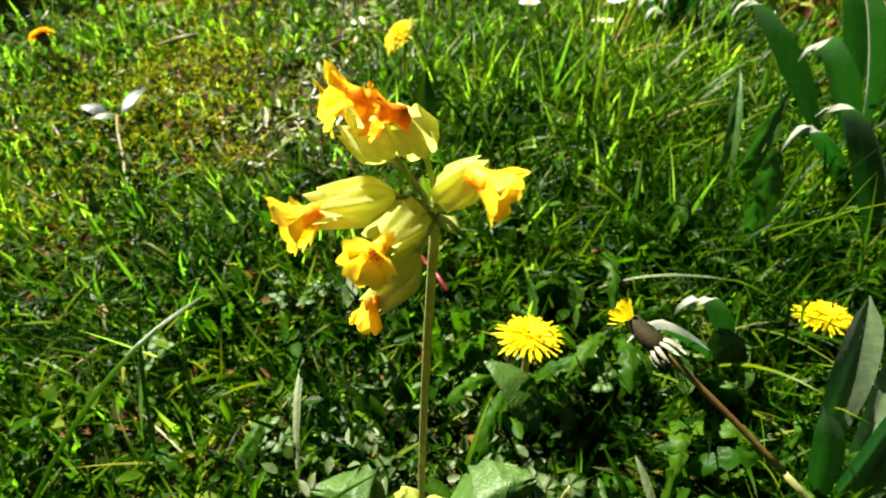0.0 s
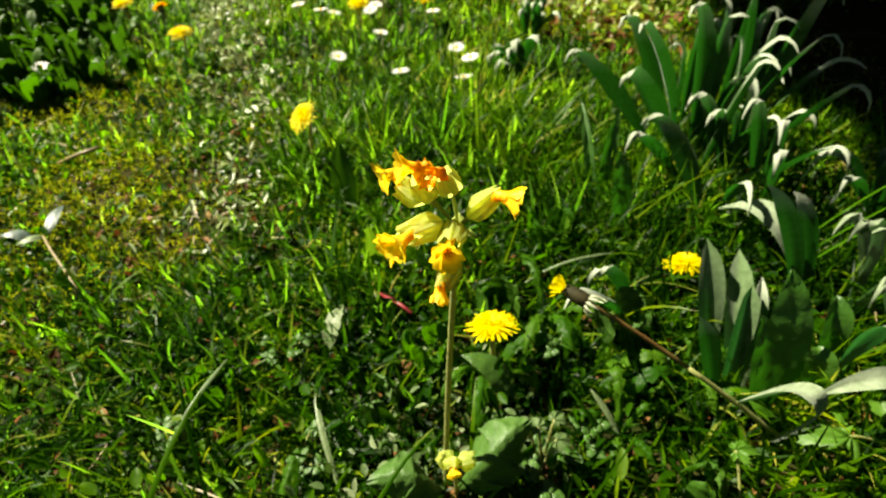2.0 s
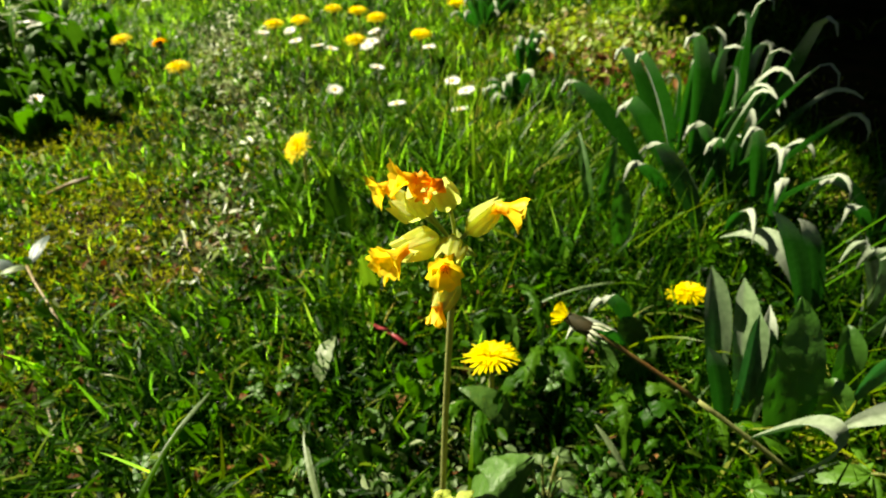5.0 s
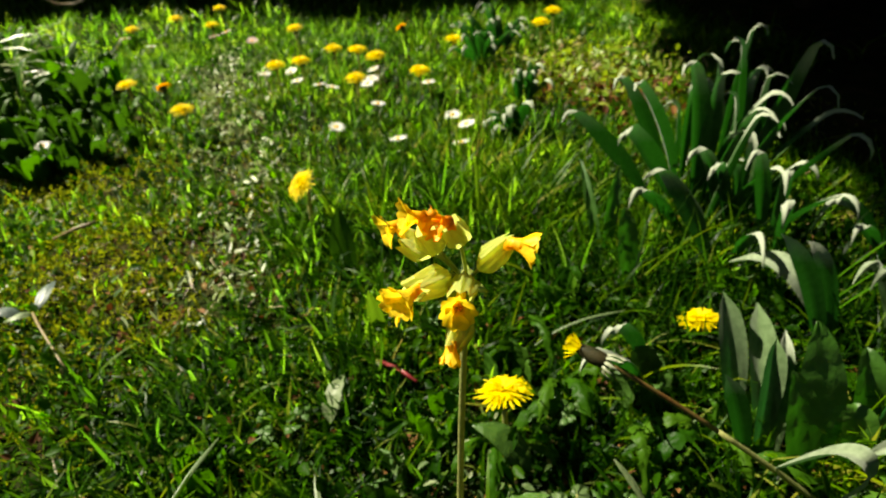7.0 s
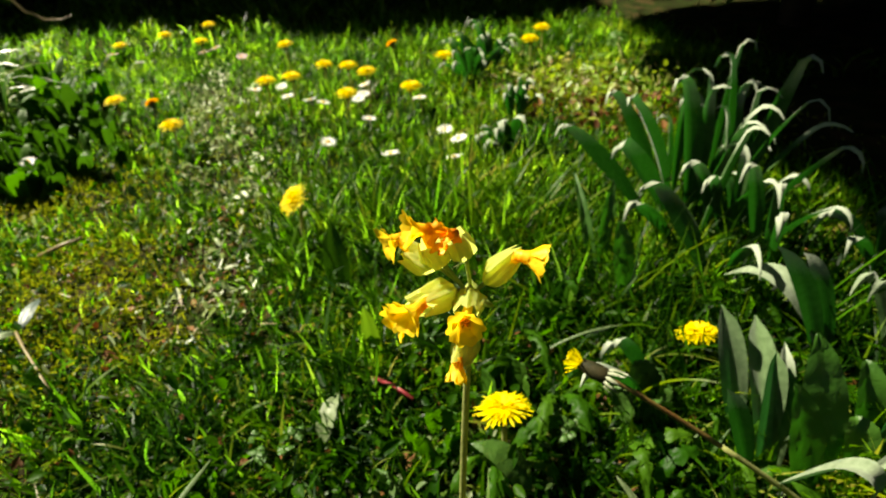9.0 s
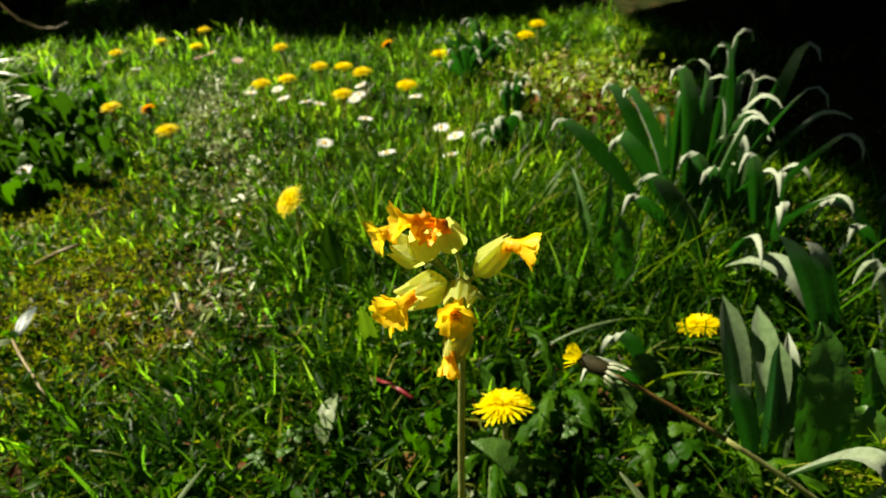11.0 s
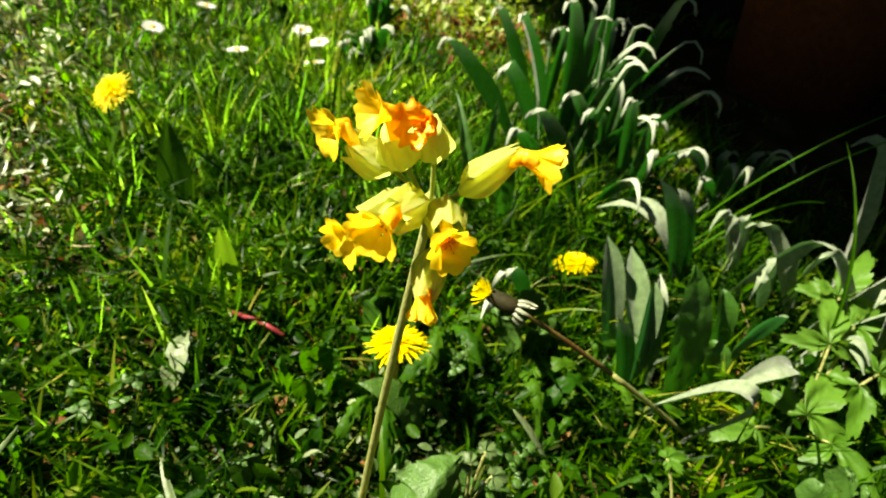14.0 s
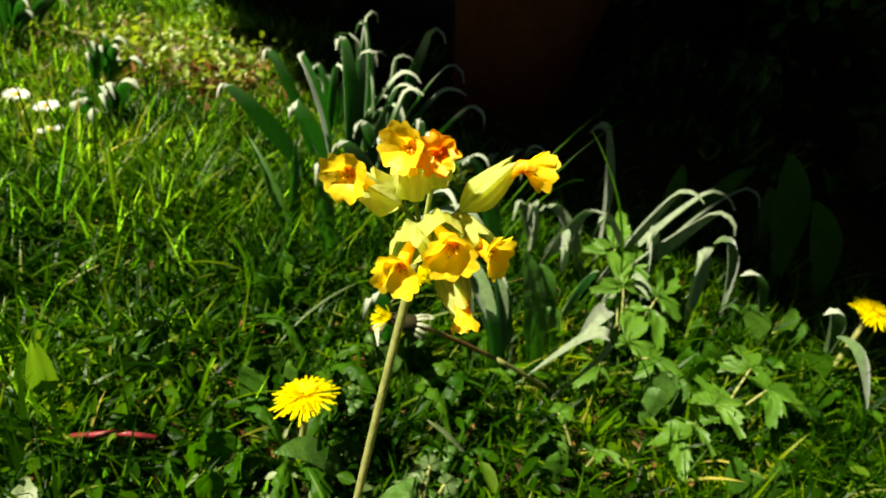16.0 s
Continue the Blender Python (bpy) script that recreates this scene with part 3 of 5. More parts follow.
def corolla_form(length, flare=1.0, crumple=0.0, seed=0):
    """A widening tube and five broad notched petals, cupped into a bell; the throat is at the origin and faces +z."""
    r = random.Random(seed)
    flutes = tube([(0, 0, -0.0030), (0, 0, -0.0016), (0, 0, 0.0004)], [0.0018, 0.0020, 0.0024], 14)
    pieces = [(flutes[0], flutes[1][:-1]), tube([(0, 0, -0.004), (0, 0, -0.0016), (0, 0, -0.0008)], [0.0017, 0.0019, 0.0006], 10)]
    rows, cols = 10, 11
    for k in range(5):
        a0 = 2 * math.pi * k / 5 + r.uniform(-0.12, 0.12)
        bend, long = flare * r.uniform(0.75, 1.3), length * r.uniform(0.94, 1.10)
        verts = []
        for i in range(rows):
            v = i / (rows - 1)
            for j in range(cols):
                u = 2 * j / (cols - 1) - 1
                reach = v * (1 - v * v * (0.19 * math.exp(-((u / 0.22) ** 2)) + 0.36 * abs(u) ** 2.8)) * (1 + 0.07 * v * noise.noise((u * 2.2, k * 3.1, seed)))
                steps = [radians(14 + 54 * bend * reach * q / 6) for q in range(1, 7)]
                rad = 0.0019 + long * reach * sum(math.sin(a) for a in steps) / 6
                z = -0.0006 + long * reach * sum(math.cos(a) for a in steps) / 6
                half = 0.0011 + long * 0.41 * math.sin(min(1, v * 1.12) * math.pi / 2) ** 1.25
                off = u * half
                z += 0.05 * long * abs(u) ** 2 * v - 0.05 * long * math.exp(-((u / 0.3) ** 2)) * v + (0.00035 if k % 2 else 0)
                rad -= 0.10 * long * abs(u) ** 2 * v
                z += crumple * noise.noise((rad * 420 + 3 * k, off * 420, seed * 1.7))
                rad += crumple * noise.noise((off * 420, rad * 420 + 5 * k, seed * 2.9))
                verts.append((rad * math.cos(a0) - off * math.sin(a0), rad * math.sin(a0) + off * math.cos(a0), z))
        pieces.append((verts, grid_faces(rows, cols)))
    return joined(*pieces)


def aimed(at, way, spin=0.0):
    """A pose at a place with +z along way."""
    return Matrix.Translation(at) @ Vector(way).to_track_quat("Z", "Y").to_matrix().to_4x4() @ pose(0, 0, 0, 0, 0, spin)


FOOT = Vector((-0.010, 0.021, -0.010))
NODE = Vector((0.0095, 0.0205, 0.2085))
cowslip = thing("cowslip", FOOT, "flowering cowslip with nodding yellow bells on one downy stem", "flower")
mid_stem = Vector((-0.001, 0.0225, 0.11))
part("stem", tube([p - FOOT for p in bezier(FOOT, mid_stem * 1.0, NODE, 18)], np.linspace(0.0018, 0.0014, 18).tolist(), 12), STEM, cowslip, "pale green downy stem")


def bell(base, mouth, face, hang, radius, flare=1.0, wilted=False, spin=0.0, seed=0):
    """One flower: its calyx from base to mouth, with the pedicel and the corolla, which looks along hang, as parts of it."""
    base, mouth, face, hang = Vector(base), Vector(mouth), Vector(face), Vector(hang).normalized()
    way = (mouth - base).normalized()
    m = aimed(base - FOOT, way, spin)
    calyx = part("calyx", calyx_form((mouth - base).length / 0.90, seed, {4: 2.2, 1: 1.8, 2: 1.4}.get(seed, 1.0), {4: 0.82, 8: 0.85}.get(seed, 1.0)), CALYX, cowslip, "pale yellow-green keeled calyx", m)
    inv = m.inverted()
    bow = (NODE + base) / 2 + Vector((0, 0, 0.002)) - way * 0.003
    line = bezier(NODE - FOOT, bow - FOOT, base + way * 0.0006 - FOOT, 8)
    part("pedicel", tube([inv @ p for p in line], [0.00075] * 7 + [0.0011], 8), PEDICEL, calyx)
    throat = inv @ (face - hang * 0.0045 - FOOT)
    look_way = inv.to_3x3() @ hang
    bent = aimed(throat, look_way, 20 * seed)
    back = bent.inverted()
    neck = bezier((0, 0, 0.004), Vector((0, 0, (mouth - base).length * 0.9)), throat - look_way * 0.0022, 10)
    form = joined(corolla_form(radius, flare, 0.0026 if wilted else 0.0004, seed), tube([back @ p for p in neck], np.linspace(0.0013, 0.0020, 10).tolist(), 12))
    part("corolla", form, WILTED if wilted else COROLLA, calyx, "shrivelled orange-red corolla" if wilted else "yellow corolla with an orange throat", bent)
    if not wilted:
        star = [tube([(0.0003 * math.cos(a), 0.0003 * math.sin(a), -0.0007), (0.0011 * math.cos(a), 0.0011 * math.sin(a), 0.0001), (0.0017 * math.cos(a), 0.0017 * math.sin(a), -0.0001)], [0.0002, 0.00028, 0.00015], 5) for a in [radians(72 * q + 20 * seed + 36) for q in range(5)]]
        part("anthers", joined(*star), ANTHER, calyx, "small orange anthers in the throat", bent)


bell((-0.0002, 0.0258, 0.2234), (-0.0105, 0.0315, 0.2302), (-0.0169, 0.0346, 0.2328), (-0.92, -0.18, -0.08), 0.0076, 1.20, False, 10, 1)
bell((0.0004, 0.0216, 0.2268), (-0.0050, 0.0217, 0.2383), (-0.0115, 0.0225, 0.2440), (-0.80, 0.12, 0.12), 0.0076, 0.85, False, 40, 2)
bell((0.0082, 0.0200, 0.2284), (0.0040, 0.0183, 0.2398), (-0.0030, 0.0155, 0.2425), (-0.85, -0.3, 0.25), 0.0066, 0.6, True, 25, 3)
bell((0.0112, 0.0105, 0.2222), (0.0186, 0.0018, 0.2368), (0.0230, -0.0064, 0.2374), (0.72, -0.62, -0.18), 0.0080, 0.60, False, 5, 4)
bell((0.0000, 0.0140, 0.2212), (-0.0152, 0.0042, 0.2274), (-0.0219, -0.0004, 0.2272), (-0.88, -0.42, -0.08), 0.0080, 0.85, False, 30, 5)
bell((0.0010, 0.0185, 0.2165), (-0.0155, 0.0142, 0.2180), (-0.0228, 0.0125, 0.2158), (-0.85, -0.2, -0.10), 0.0078, 0.9, False, 50, 6)
bell((0.0060, 0.0120, 0.2180), (-0.0022, -0.0030, 0.2228), (-0.0050, -0.0090, 0.2222), (-0.30, -0.90, 0.16), 0.0068, 1.20, False, 15, 7)
bell((0.0046, 0.0095, 0.2062), (-0.0062, -0.0022, 0.2012), (-0.0090, -0.0052, 0.1980), (-0.35, -0.45, -0.70), 0.0058, 0.12, False, 35, 8)
for k, (dx, dy) in enumerate(((-0.005, -0.004), (0.006, -0.006), (0.003, 0.005))):
    tip = NODE + Vector((dx, dy, (0.001, -0.002, 0.004)[k]))
    part("bract", leaf(NODE - FOOT, (NODE + tip) / 2 + Vector((0, 0, 0.003)) - FOOT, tip - FOOT, 0.0055, shape=oval, rows=6, cols=5, thick=0.0004), CALYX, cowslip)



def quilted(path, width, roll, fold, seed):
    """A puckered leaf folded like a low roof along its sunken midrib; roll tips the roof sideways."""
    rows, cols = 56, 21
    mid = smooth_line(path, rows)
    lean = mid[-1] - mid[rows // 3]
    verts = []
    for i, p in enumerate(mid):
        u = i / (rows - 1)
        d = (mid[min(i + 1, rows - 1)] - mid[max(i - 1, 0)]).normalized()
        s = Vector((-lean.y, lean.x, roll * lean.x))
        s = (s - d * s.dot(d)).normalized()
        down = s.cross(d)
        w = 0.5 * width * max(0.05, min(1, (u / 0.42) ** 0.9) * max(0, 1 - max(0, (u - 0.5) / 0.5) ** 2.6) ** 0.6)
        w *= 1 + 0.05 * math.sin(u * 70 + seed) + 0.04 * noise.noise((u * 9, seed, 0))
        for j in range(cols):
            v = 2 * j / (cols - 1) - 1
            a = abs(v)
            vein = abs(math.sin(math.pi * (u * 10 - 1.5 * a + (0.25 if v > 0 else 0))))
            h = fold * w * a ** 1.2 + 0.0011 * math.exp(-((a / 0.10) ** 2)) - 0.0016 * vein ** 0.6 * min(1, a * 4) * (1 - 0.5 * a)
            h += 0.0011 * noise.noise((u * 34, v * 9, seed)) * min(1, a * 4) + 0.0012 * a ** 3 * math.sin(u * 44 + seed + v)
            verts.append(p + s * (v * w * (0.72 if v * lean.x > 0 else 1.15)) + down * h)
    return verts, grid_faces(rows, cols)


ROSETTE = [
    ([(-0.006, 0.016, -0.008), (-0.003, 0.007, 0.018), (0.002, 0.003, 0.036), (0.017, 0.003, 0.051), (0.032, 0.008, 0.055), (0.046, 0.013, 0.0525)], 0.036, 0.66, 1.15),
    ([(-0.012, 0.018, -0.008), (-0.015, 0.009, 0.018), (-0.020, 0.004, 0.036), (-0.030, 0.006, 0.050), (-0.042, 0.011, 0.052), (-0.057, 0.018, 0.043)], 0.034, 0.80, 1.05),
]
for k, (line, w, roll, fold) in enumerate(ROSETTE):
    part("leaf", quilted([Vector(p) - FOOT for p in line], w, roll, fold, k), CRINKLE, cowslip, "crinkled oblong green leaf with wavy margin")

# a late flower low at the stem's foot
low = thing("cowslip_bud", (-0.006, 0.012, -0.010), "small low cowslip flower just opening among leaves", "flower")
o = Vector((-0.006, 0.012, -0.010))
part("stem", tube([p - o for p in bezier(o, (-0.006, 0.006, 0.03), (-0.008, 0.003, 0.054), 8)], 0.0013, 8), STEM, low)
for face, at, long in (((-0.0097, -0.0032, 0.0587), (-0.008, 0.005, 0.0605), 0.0075), ((-0.015, 0.008, 0.064), (-0.009, 0.004, 0.056), 0.009), ((0.006, -0.001, 0.059), (-0.005, 0.003, 0.056), 0.011)):
    a, f = Vector(at), Vector(face)
    cx = part("calyx", calyx_form(long), CALYX, low, "pale yellow-green calyx", aimed(a - o, f - a))
    if face[2] == 0.0587:
        part("corolla", corolla_form(0.0048, 0.55, 0.0003, 11), COROLLA, cx, "small yellow corolla with an orange eye", pose(0, 0, 0.0075))


# ---- dandelions ----
def strap(length, width, rise, droop):
    """A narrow petal that ends in small teeth, along +x."""
    verts, rows = [], 5
    for i in range(rows):
        u = i / (rows - 1)
        z = rise * u - droop * u * u
        w = width * (0.35 + 0.65 * min(1, u * 1.8)) * (0.75 if i == rows - 1 else 1)
        for v in (-0.5, 0, 0.5):
            verts.append((0.0012 + length * u + (0.0006 if v == 0 and i == rows - 1 else 0), v * w, z - (0.0003 if v == 0 else 0)))
    return verts, grid_faces(rows, 3)


PETALS = {}


def dandelion(place, across, tall_to, tilt=(0, 0), spin=0, aged=False, loose=True, stem_to=None):
    """A dandelion in flower; its head is `across` wide at the height tall_to over its foot."""
    head = thing("dandelion", place, "yellow dandelion flower head on a short stem in the grass" if not aged else "ageing orange-yellow dandelion head in the grass", "dandelion", "dandelions in the lawn")
    m = pose(0, 0, tall_to) @ pose(0, 0, 0, tilt[0], tilt[1], spin)
    neck = m @ Vector((0, 0, -0.012))
    part("stem", tube(bezier((0, 0, 0), (neck.x * 0.3, neck.y * 0.3, tall_to * 0.6), neck, 7), 0.0020, 8), STEM, head, "hollow pale green stem")
    rows = [(0, 0, -0.013), (0, 0, -0.010), (0, 0, -0.004), (0, 0, 0.0)]
    part("involucre", moved(tube(rows, [0.003, 0.0055, 0.0062, 0.0060], 14), m), BRACT, head, "dark green involucre")
    R = across / 2
    mat = ORANGE_TUFT if aged else DANDELION_TUFT
    r = random.Random(int(across * 1e5) + spin)
    rings = []
    for ring, (count, reach, rise, droop) in enumerate(((40, 1.0, 0.05, 0.16), (44, 0.90, 0.09, 0.12), (50, 0.76, 0.12, 0.07), (44, 0.58, 0.16, 0.03), (30, 0.36, 0.20, 0.0))):
        for k in range(count):
            a = 360 * (k + r.uniform(-0.35, 0.35)) / count + ring * 7
            z = 0.0006 * ring
            pm = m @ pose(0, 0, z, 0, 0, a) @ pose(0, 0, 0, r.uniform(-14, 14), r.uniform(-6, 5), 0)
            size = reach * r.uniform(0.78, 1.08)
            if loose and ring < 2:
                key = (round(R, 4), ring)
                if key not in PETALS:
                    PETALS[key] = mesh_of("petal", *strap(R * reach, 0.0015, R * rise, R * droop))
                part("petal", PETALS[key], DANDELION, head, "", pm @ Matrix.Diagonal((size / reach, 1, 1, 1)))
            else:
                rings.append(moved(strap(R * size, 0.0015, R * rise, R * droop), pm))
    part("flower_disc", joined(*rings), mat, head, "dense yellow inner florets" if not aged else "orange-yellow florets")
    return head


def on_ground(x, y):
    return (x, y, height(x, y))


dandelion(on_ground(0.0540, 0.0885), 0.0345, 0.064, (-15, 3))
dandelion(on_ground(0.241, 0.112), 0.034, 0.034, (-19, 6), 15)
side = dandelion(on_ground(0.358, -0.236), 0.036, 0.098, (0, -10), 40)
back = dandelion(on_ground(-0.020, 0.440), 0.038, 0.074, (-6, -40), 25)
FAR = [(-0.15, 0.835, 0.055), (-0.25, 1.05, 0.055), (-0.19, 1.04, 0.05), (-0.28, 1.61, 0.06), (-0.17, 1.67, 0.06), (-0.08, 1.5, 0.06), (0.1, 1.26, 0.06), (-0.05, 1.7, 0.06), (0.02, 0.99, 0.06), (0.07, 1.0, 0.06)]
FAR_TOO = [(0.18, 0.98, 0.06), (0.20, 0.92, 0.06), (0.14, 0.84, 0.05), (0.32, 1.14, 0.06), (0.24, 0.78, 0.06), (0.38, 0.97, 0.05), (0.63, 1.0, 0.06), (0.56, 0.93, 0.06), (-0.43, 0.55, 0.045), (0.15, 1.08, 0.05)]
far_head = dandelion(on_ground(*FAR[0][:2]), 0.038, 0.064, (6, 0), 10, False, False)
aged_head = dandelion(on_ground(*FAR_TOO[8][:2]), 0.026, 0.055, (-30, 10), 60, True, False)
for k, (x, y, h) in enumerate(FAR[1:] + FAR_TOO[:8] + FAR_TOO[9:]):
    source = aged_head if k in (1, 18, 12) else far_head
    copy_thing(source, pose(x, y, height(x, y) + h - 0.06, 0, 0, 17 * (k % 5) - 34))


def dandelion_bud():
    """The closed head that leans out on a long reddish stem."""
    foot = Vector((0.214, -0.031, -0.008))
    base, tip = Vector((0.104, 0.051, 0.093)), Vector((0.088, 0.071, 0.100))
    way = (tip - base).normalized()
    ob = thing("closed_dandelion", foot, "closed spent dandelion head leaning on a long reddish stem", "dandelion", "dandelions in the lawn")
    line, wide = [p - foot for p in bezier(foot, (0.157, 0.012, 0.052), base, 15)], np.linspace(0.0018, 0.0014, 15).tolist()
    stem = part("stem", tube(line[7:], wide[7:], 10), RED_STEM, ob, "reddish-brown hollow stem")
    part("lower_stem", tube(line[:8], wide[:8], 10), STEM, stem, "dull green lower stem")
    m = aimed(base - foot, way)
    part("involucre", moved(tube([(0, 0, -0.001), (0, 0, 0.002), (0, 0, 0.008), (0, 0, 0.016), (0, 0, 0.019)], [0.0022, 0.0046, 0.0050, 0.0036, 0.0024], 14), m), BUD_SKIN, ob, "dark brown closed involucre")
    tuft = [moved(strap(0.011, 0.0022, 0.0, 0.0), m @ pose(0, 0, 0.0145, 0, 0, 22 * k) @ pose(0, 0, 0, 0, -72 + 7 * (k % 5), 0)) for k in range(22)]
    part("flower_tuft", joined(*tuft), DANDELION_TUFT, ob, "withered orange-yellow florets")
    for k in range(9):
        a = m @ pose(0, 0, 0.001, 0, 0, 40 * k)
        pts = [a @ Vector(p) for p in ((0.0028, 0, 0.001), (0.0068, 0, -0.0002), (0.0060 + 0.0007 * (k % 3), 0, -0.007 - 0.0009 * (k % 4)))]
        part("bract", leaf(pts[0], pts[1], pts[2], 0.0026, across=a.to_3x3() @ Vector((0, 1, 0)), shape=oval, rows=5, cols=3, thick=0.0003), PALE_BRACT, ob, "whitish reflexed bract")


dandelion_bud()


# ---- daisies ----
def daisy(place, across, tall_to, tilt=(0, 0), spin=0, pink=False):
    ob = thing("daisy", place, "pinkish lawn daisy with a yellow eye" if pink else "white lawn daisy with a yellow eye on a thin stalk", "daisy", "daisies in the lawn")
    m = pose(0, 0, tall_to) @ pose(0, 0, 0, tilt[0], tilt[1], spin)
    part("stem", tube(bezier((0, 0, 0), (0.004, 0, tall_to * 0.5), m @ Vector((0, 0, -0.001)), 6), 0.0009, 6), STEM, ob)
    ring = [moved(strap(across / 2 * 0.95, 0.0024, 0.003 if k % 2 else 0.0015, 0.001), m @ pose(0, 0, 0.0004 * (k % 2), 0, 0, 360 * k / 26)) for k in range(26)]
    part("petals", joined(*ring), PINK_DAISY if pink else DAISY, ob)
    dome = tube([(0, 0, -0.001), (0, 0, 0.0008), (0, 0, 0.0022), (0, 0, 0.003)], [across * 0.14, across * 0.17, across * 0.12, across * 0.04], 12)
    part("eye", moved(dome, m), DAISY_EYE, ob, "domed yellow eye")
    return ob


white = daisy(on_ground(0.125, 0.545), 0.022, 0.050, (-12, 0))
pink = daisy(on_ground(-0.30, 1.58), 0.026, 0.05, (-14, 4), 0, True)
DAISIES = [(0.198, 0.497), (0.225, 0.545), (0.215, 0.575), (0.06, 0.655), (0.14, 0.70), (0.24, 0.745), (0.19, 0.89), (0.15, 0.80), (0.165, 0.81), (0.09, 0.83), (0.075, 0.845), (0.04, 0.89), (0.05, 1.0), (-0.36, 0.84), (0.0, 0.97), (-0.23, 1.43)]
for k, (x, y) in enumerate(DAISIES):
    copy_thing(white, pose(x, y, height(x, y) + 0.004 * (k % 3 - 1), 5 * (k % 3) - 5, 0, 71 * k))
for x, y, a in ((-0.08, 1.41, 30), (-0.05, 1.43, 80), (0.0, 1.27, 200)):
    copy_thing(pink, pose(x, y, height(x, y), 0, 0, a))

# ---- lamb's ears ----
RIGHT_OF_VIEW = (0.953, -0.303, 0)
RIGHT_LATER = (0.39, -0.92, 0)


def ear(u):
    """A lamb's ear: a narrow stalk, a long full blade, a bluntly pointed tip."""
    if u >= 1:
        return 0.0
    stalk = 0.16 + 0.84 * min(1, max(0, (u - 0.08) / 0.42)) ** 0.8
    return stalk * (1 - max(0, (u - 0.42) / 0.58) ** 1.7) ** 0.85


def hooked(b, t, toward_viewer, k, seed):
    """A midrib that rises in a slight bow, arches over and lets its tip hang; points evenly spaced."""
    r = random.Random(seed * 31 + 7)
    way = Vector((t.x - b.x, t.y - b.y, 0))
    way = way.normalized() if way.length > 1e-4 else Vector((0, -1, 0))
    if toward_viewer is not None:
        way = (toward_viewer * r.uniform(0.5, 1.2) + way * 0.8).normalized()
    size = r.uniform(0.007, 0.013) + 0.05 * min(k, 0.05)
    apex = Vector((t.x, t.y, t.z + size * 0.3)) - way * size * 0.8
    bow = b.lerp(apex, 0.42) - way * r.uniform(0.0, 0.012)
    bow.z = b.z + (apex.z - b.z) * r.uniform(0.55, 0.72)
    line = bezier(b, bow, apex, 24)
    rise = (line[-1] - line[-2]).normalized()
    start, end = math.atan2(rise.z, max(0.05, rise.dot(way))), radians(-r.uniform(15, 95))
    p = apex.copy()
    for q in range(1, 11):
        a = start + (end - start) * (q / 10) ** 0.8
        p = p + (way * math.cos(a) + Vector((0, 0, math.sin(a)))) * size * 0.26
        line.append(p)
    gone = np.concatenate([[0], np.cumsum([(line[q + 1] - line[q]).length for q in range(len(line) - 1)])])
    flat = np.array([tuple(q) for q in line])
    even = np.linspace(0, gone[-1], 20)
    return [Vector((float(np.interp(e, gone, flat[:, 0])), float(np.interp(e, gone, flat[:, 1])), float(np.interp(e, gone, flat[:, 2])))) for e in even]


def felted(plant, foot, row, across, seed, upright=False, material=None, shape=spoon, wave=0.0, blade_label="felted leaf, shade and a sunlit woolly tip put into its colour"):
    bx, by, tx, ty, tz, w, k = row
    b, t = Vector((bx, by, -0.006)), Vector((tx, ty, tz))
    c = b.lerp(t, 0.5)
    c.z = b.z + (t.z - b.z) * (0.72 if upright else 0.86) + k * (1.0 if upright else 1.5)
    fold = 0.28 if seed % 3 else 0.15
    line = None
    if material is YOUNG_FELT and w < 0.016:
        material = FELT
    if material in (None, PALE_FELT) and not upright:
        heart = Vector((0.388, 0.262, b.z)) if across is not None else Vector((foot.x, foot.y, b.z))
        b = b.lerp(heart, 0.35)
        viewer = Vector((across[1], -across[0], 0)).normalized() if across is not None else Vector((-0.55, -0.75, 0))
        b = b - viewer * 0.018
        line = hooked(b, t, viewer, k, seed)
        shape, w, fold = ear, max(w * (1.15 if material else 0.95), 0.012), 0.30 + 0.12 * (seed % 4)
        turn = radians(((seed * 47) % 100) * 0.6 - 15)
        face = Vector((viewer.y, -viewer.x, 0)) * -1
        across = (face.x * math.cos(turn) - face.y * math.sin(turn), face.x * math.sin(turn) + face.y * math.cos(turn), 0.12 * ((seed % 5) - 2))
        line = [p - foot for p in line]
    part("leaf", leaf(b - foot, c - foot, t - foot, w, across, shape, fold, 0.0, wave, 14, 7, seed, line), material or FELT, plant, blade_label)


def plant_of(name, foot, rows, across, label, category, first=0, group="", **how):
    f = Vector((foot[0], foot[1], -0.010))
    ob = thing(name, f, label, category, group)
    for k, row in enumerate(rows):
        felted(ob, f, row, across, k + first, **how)
    return ob


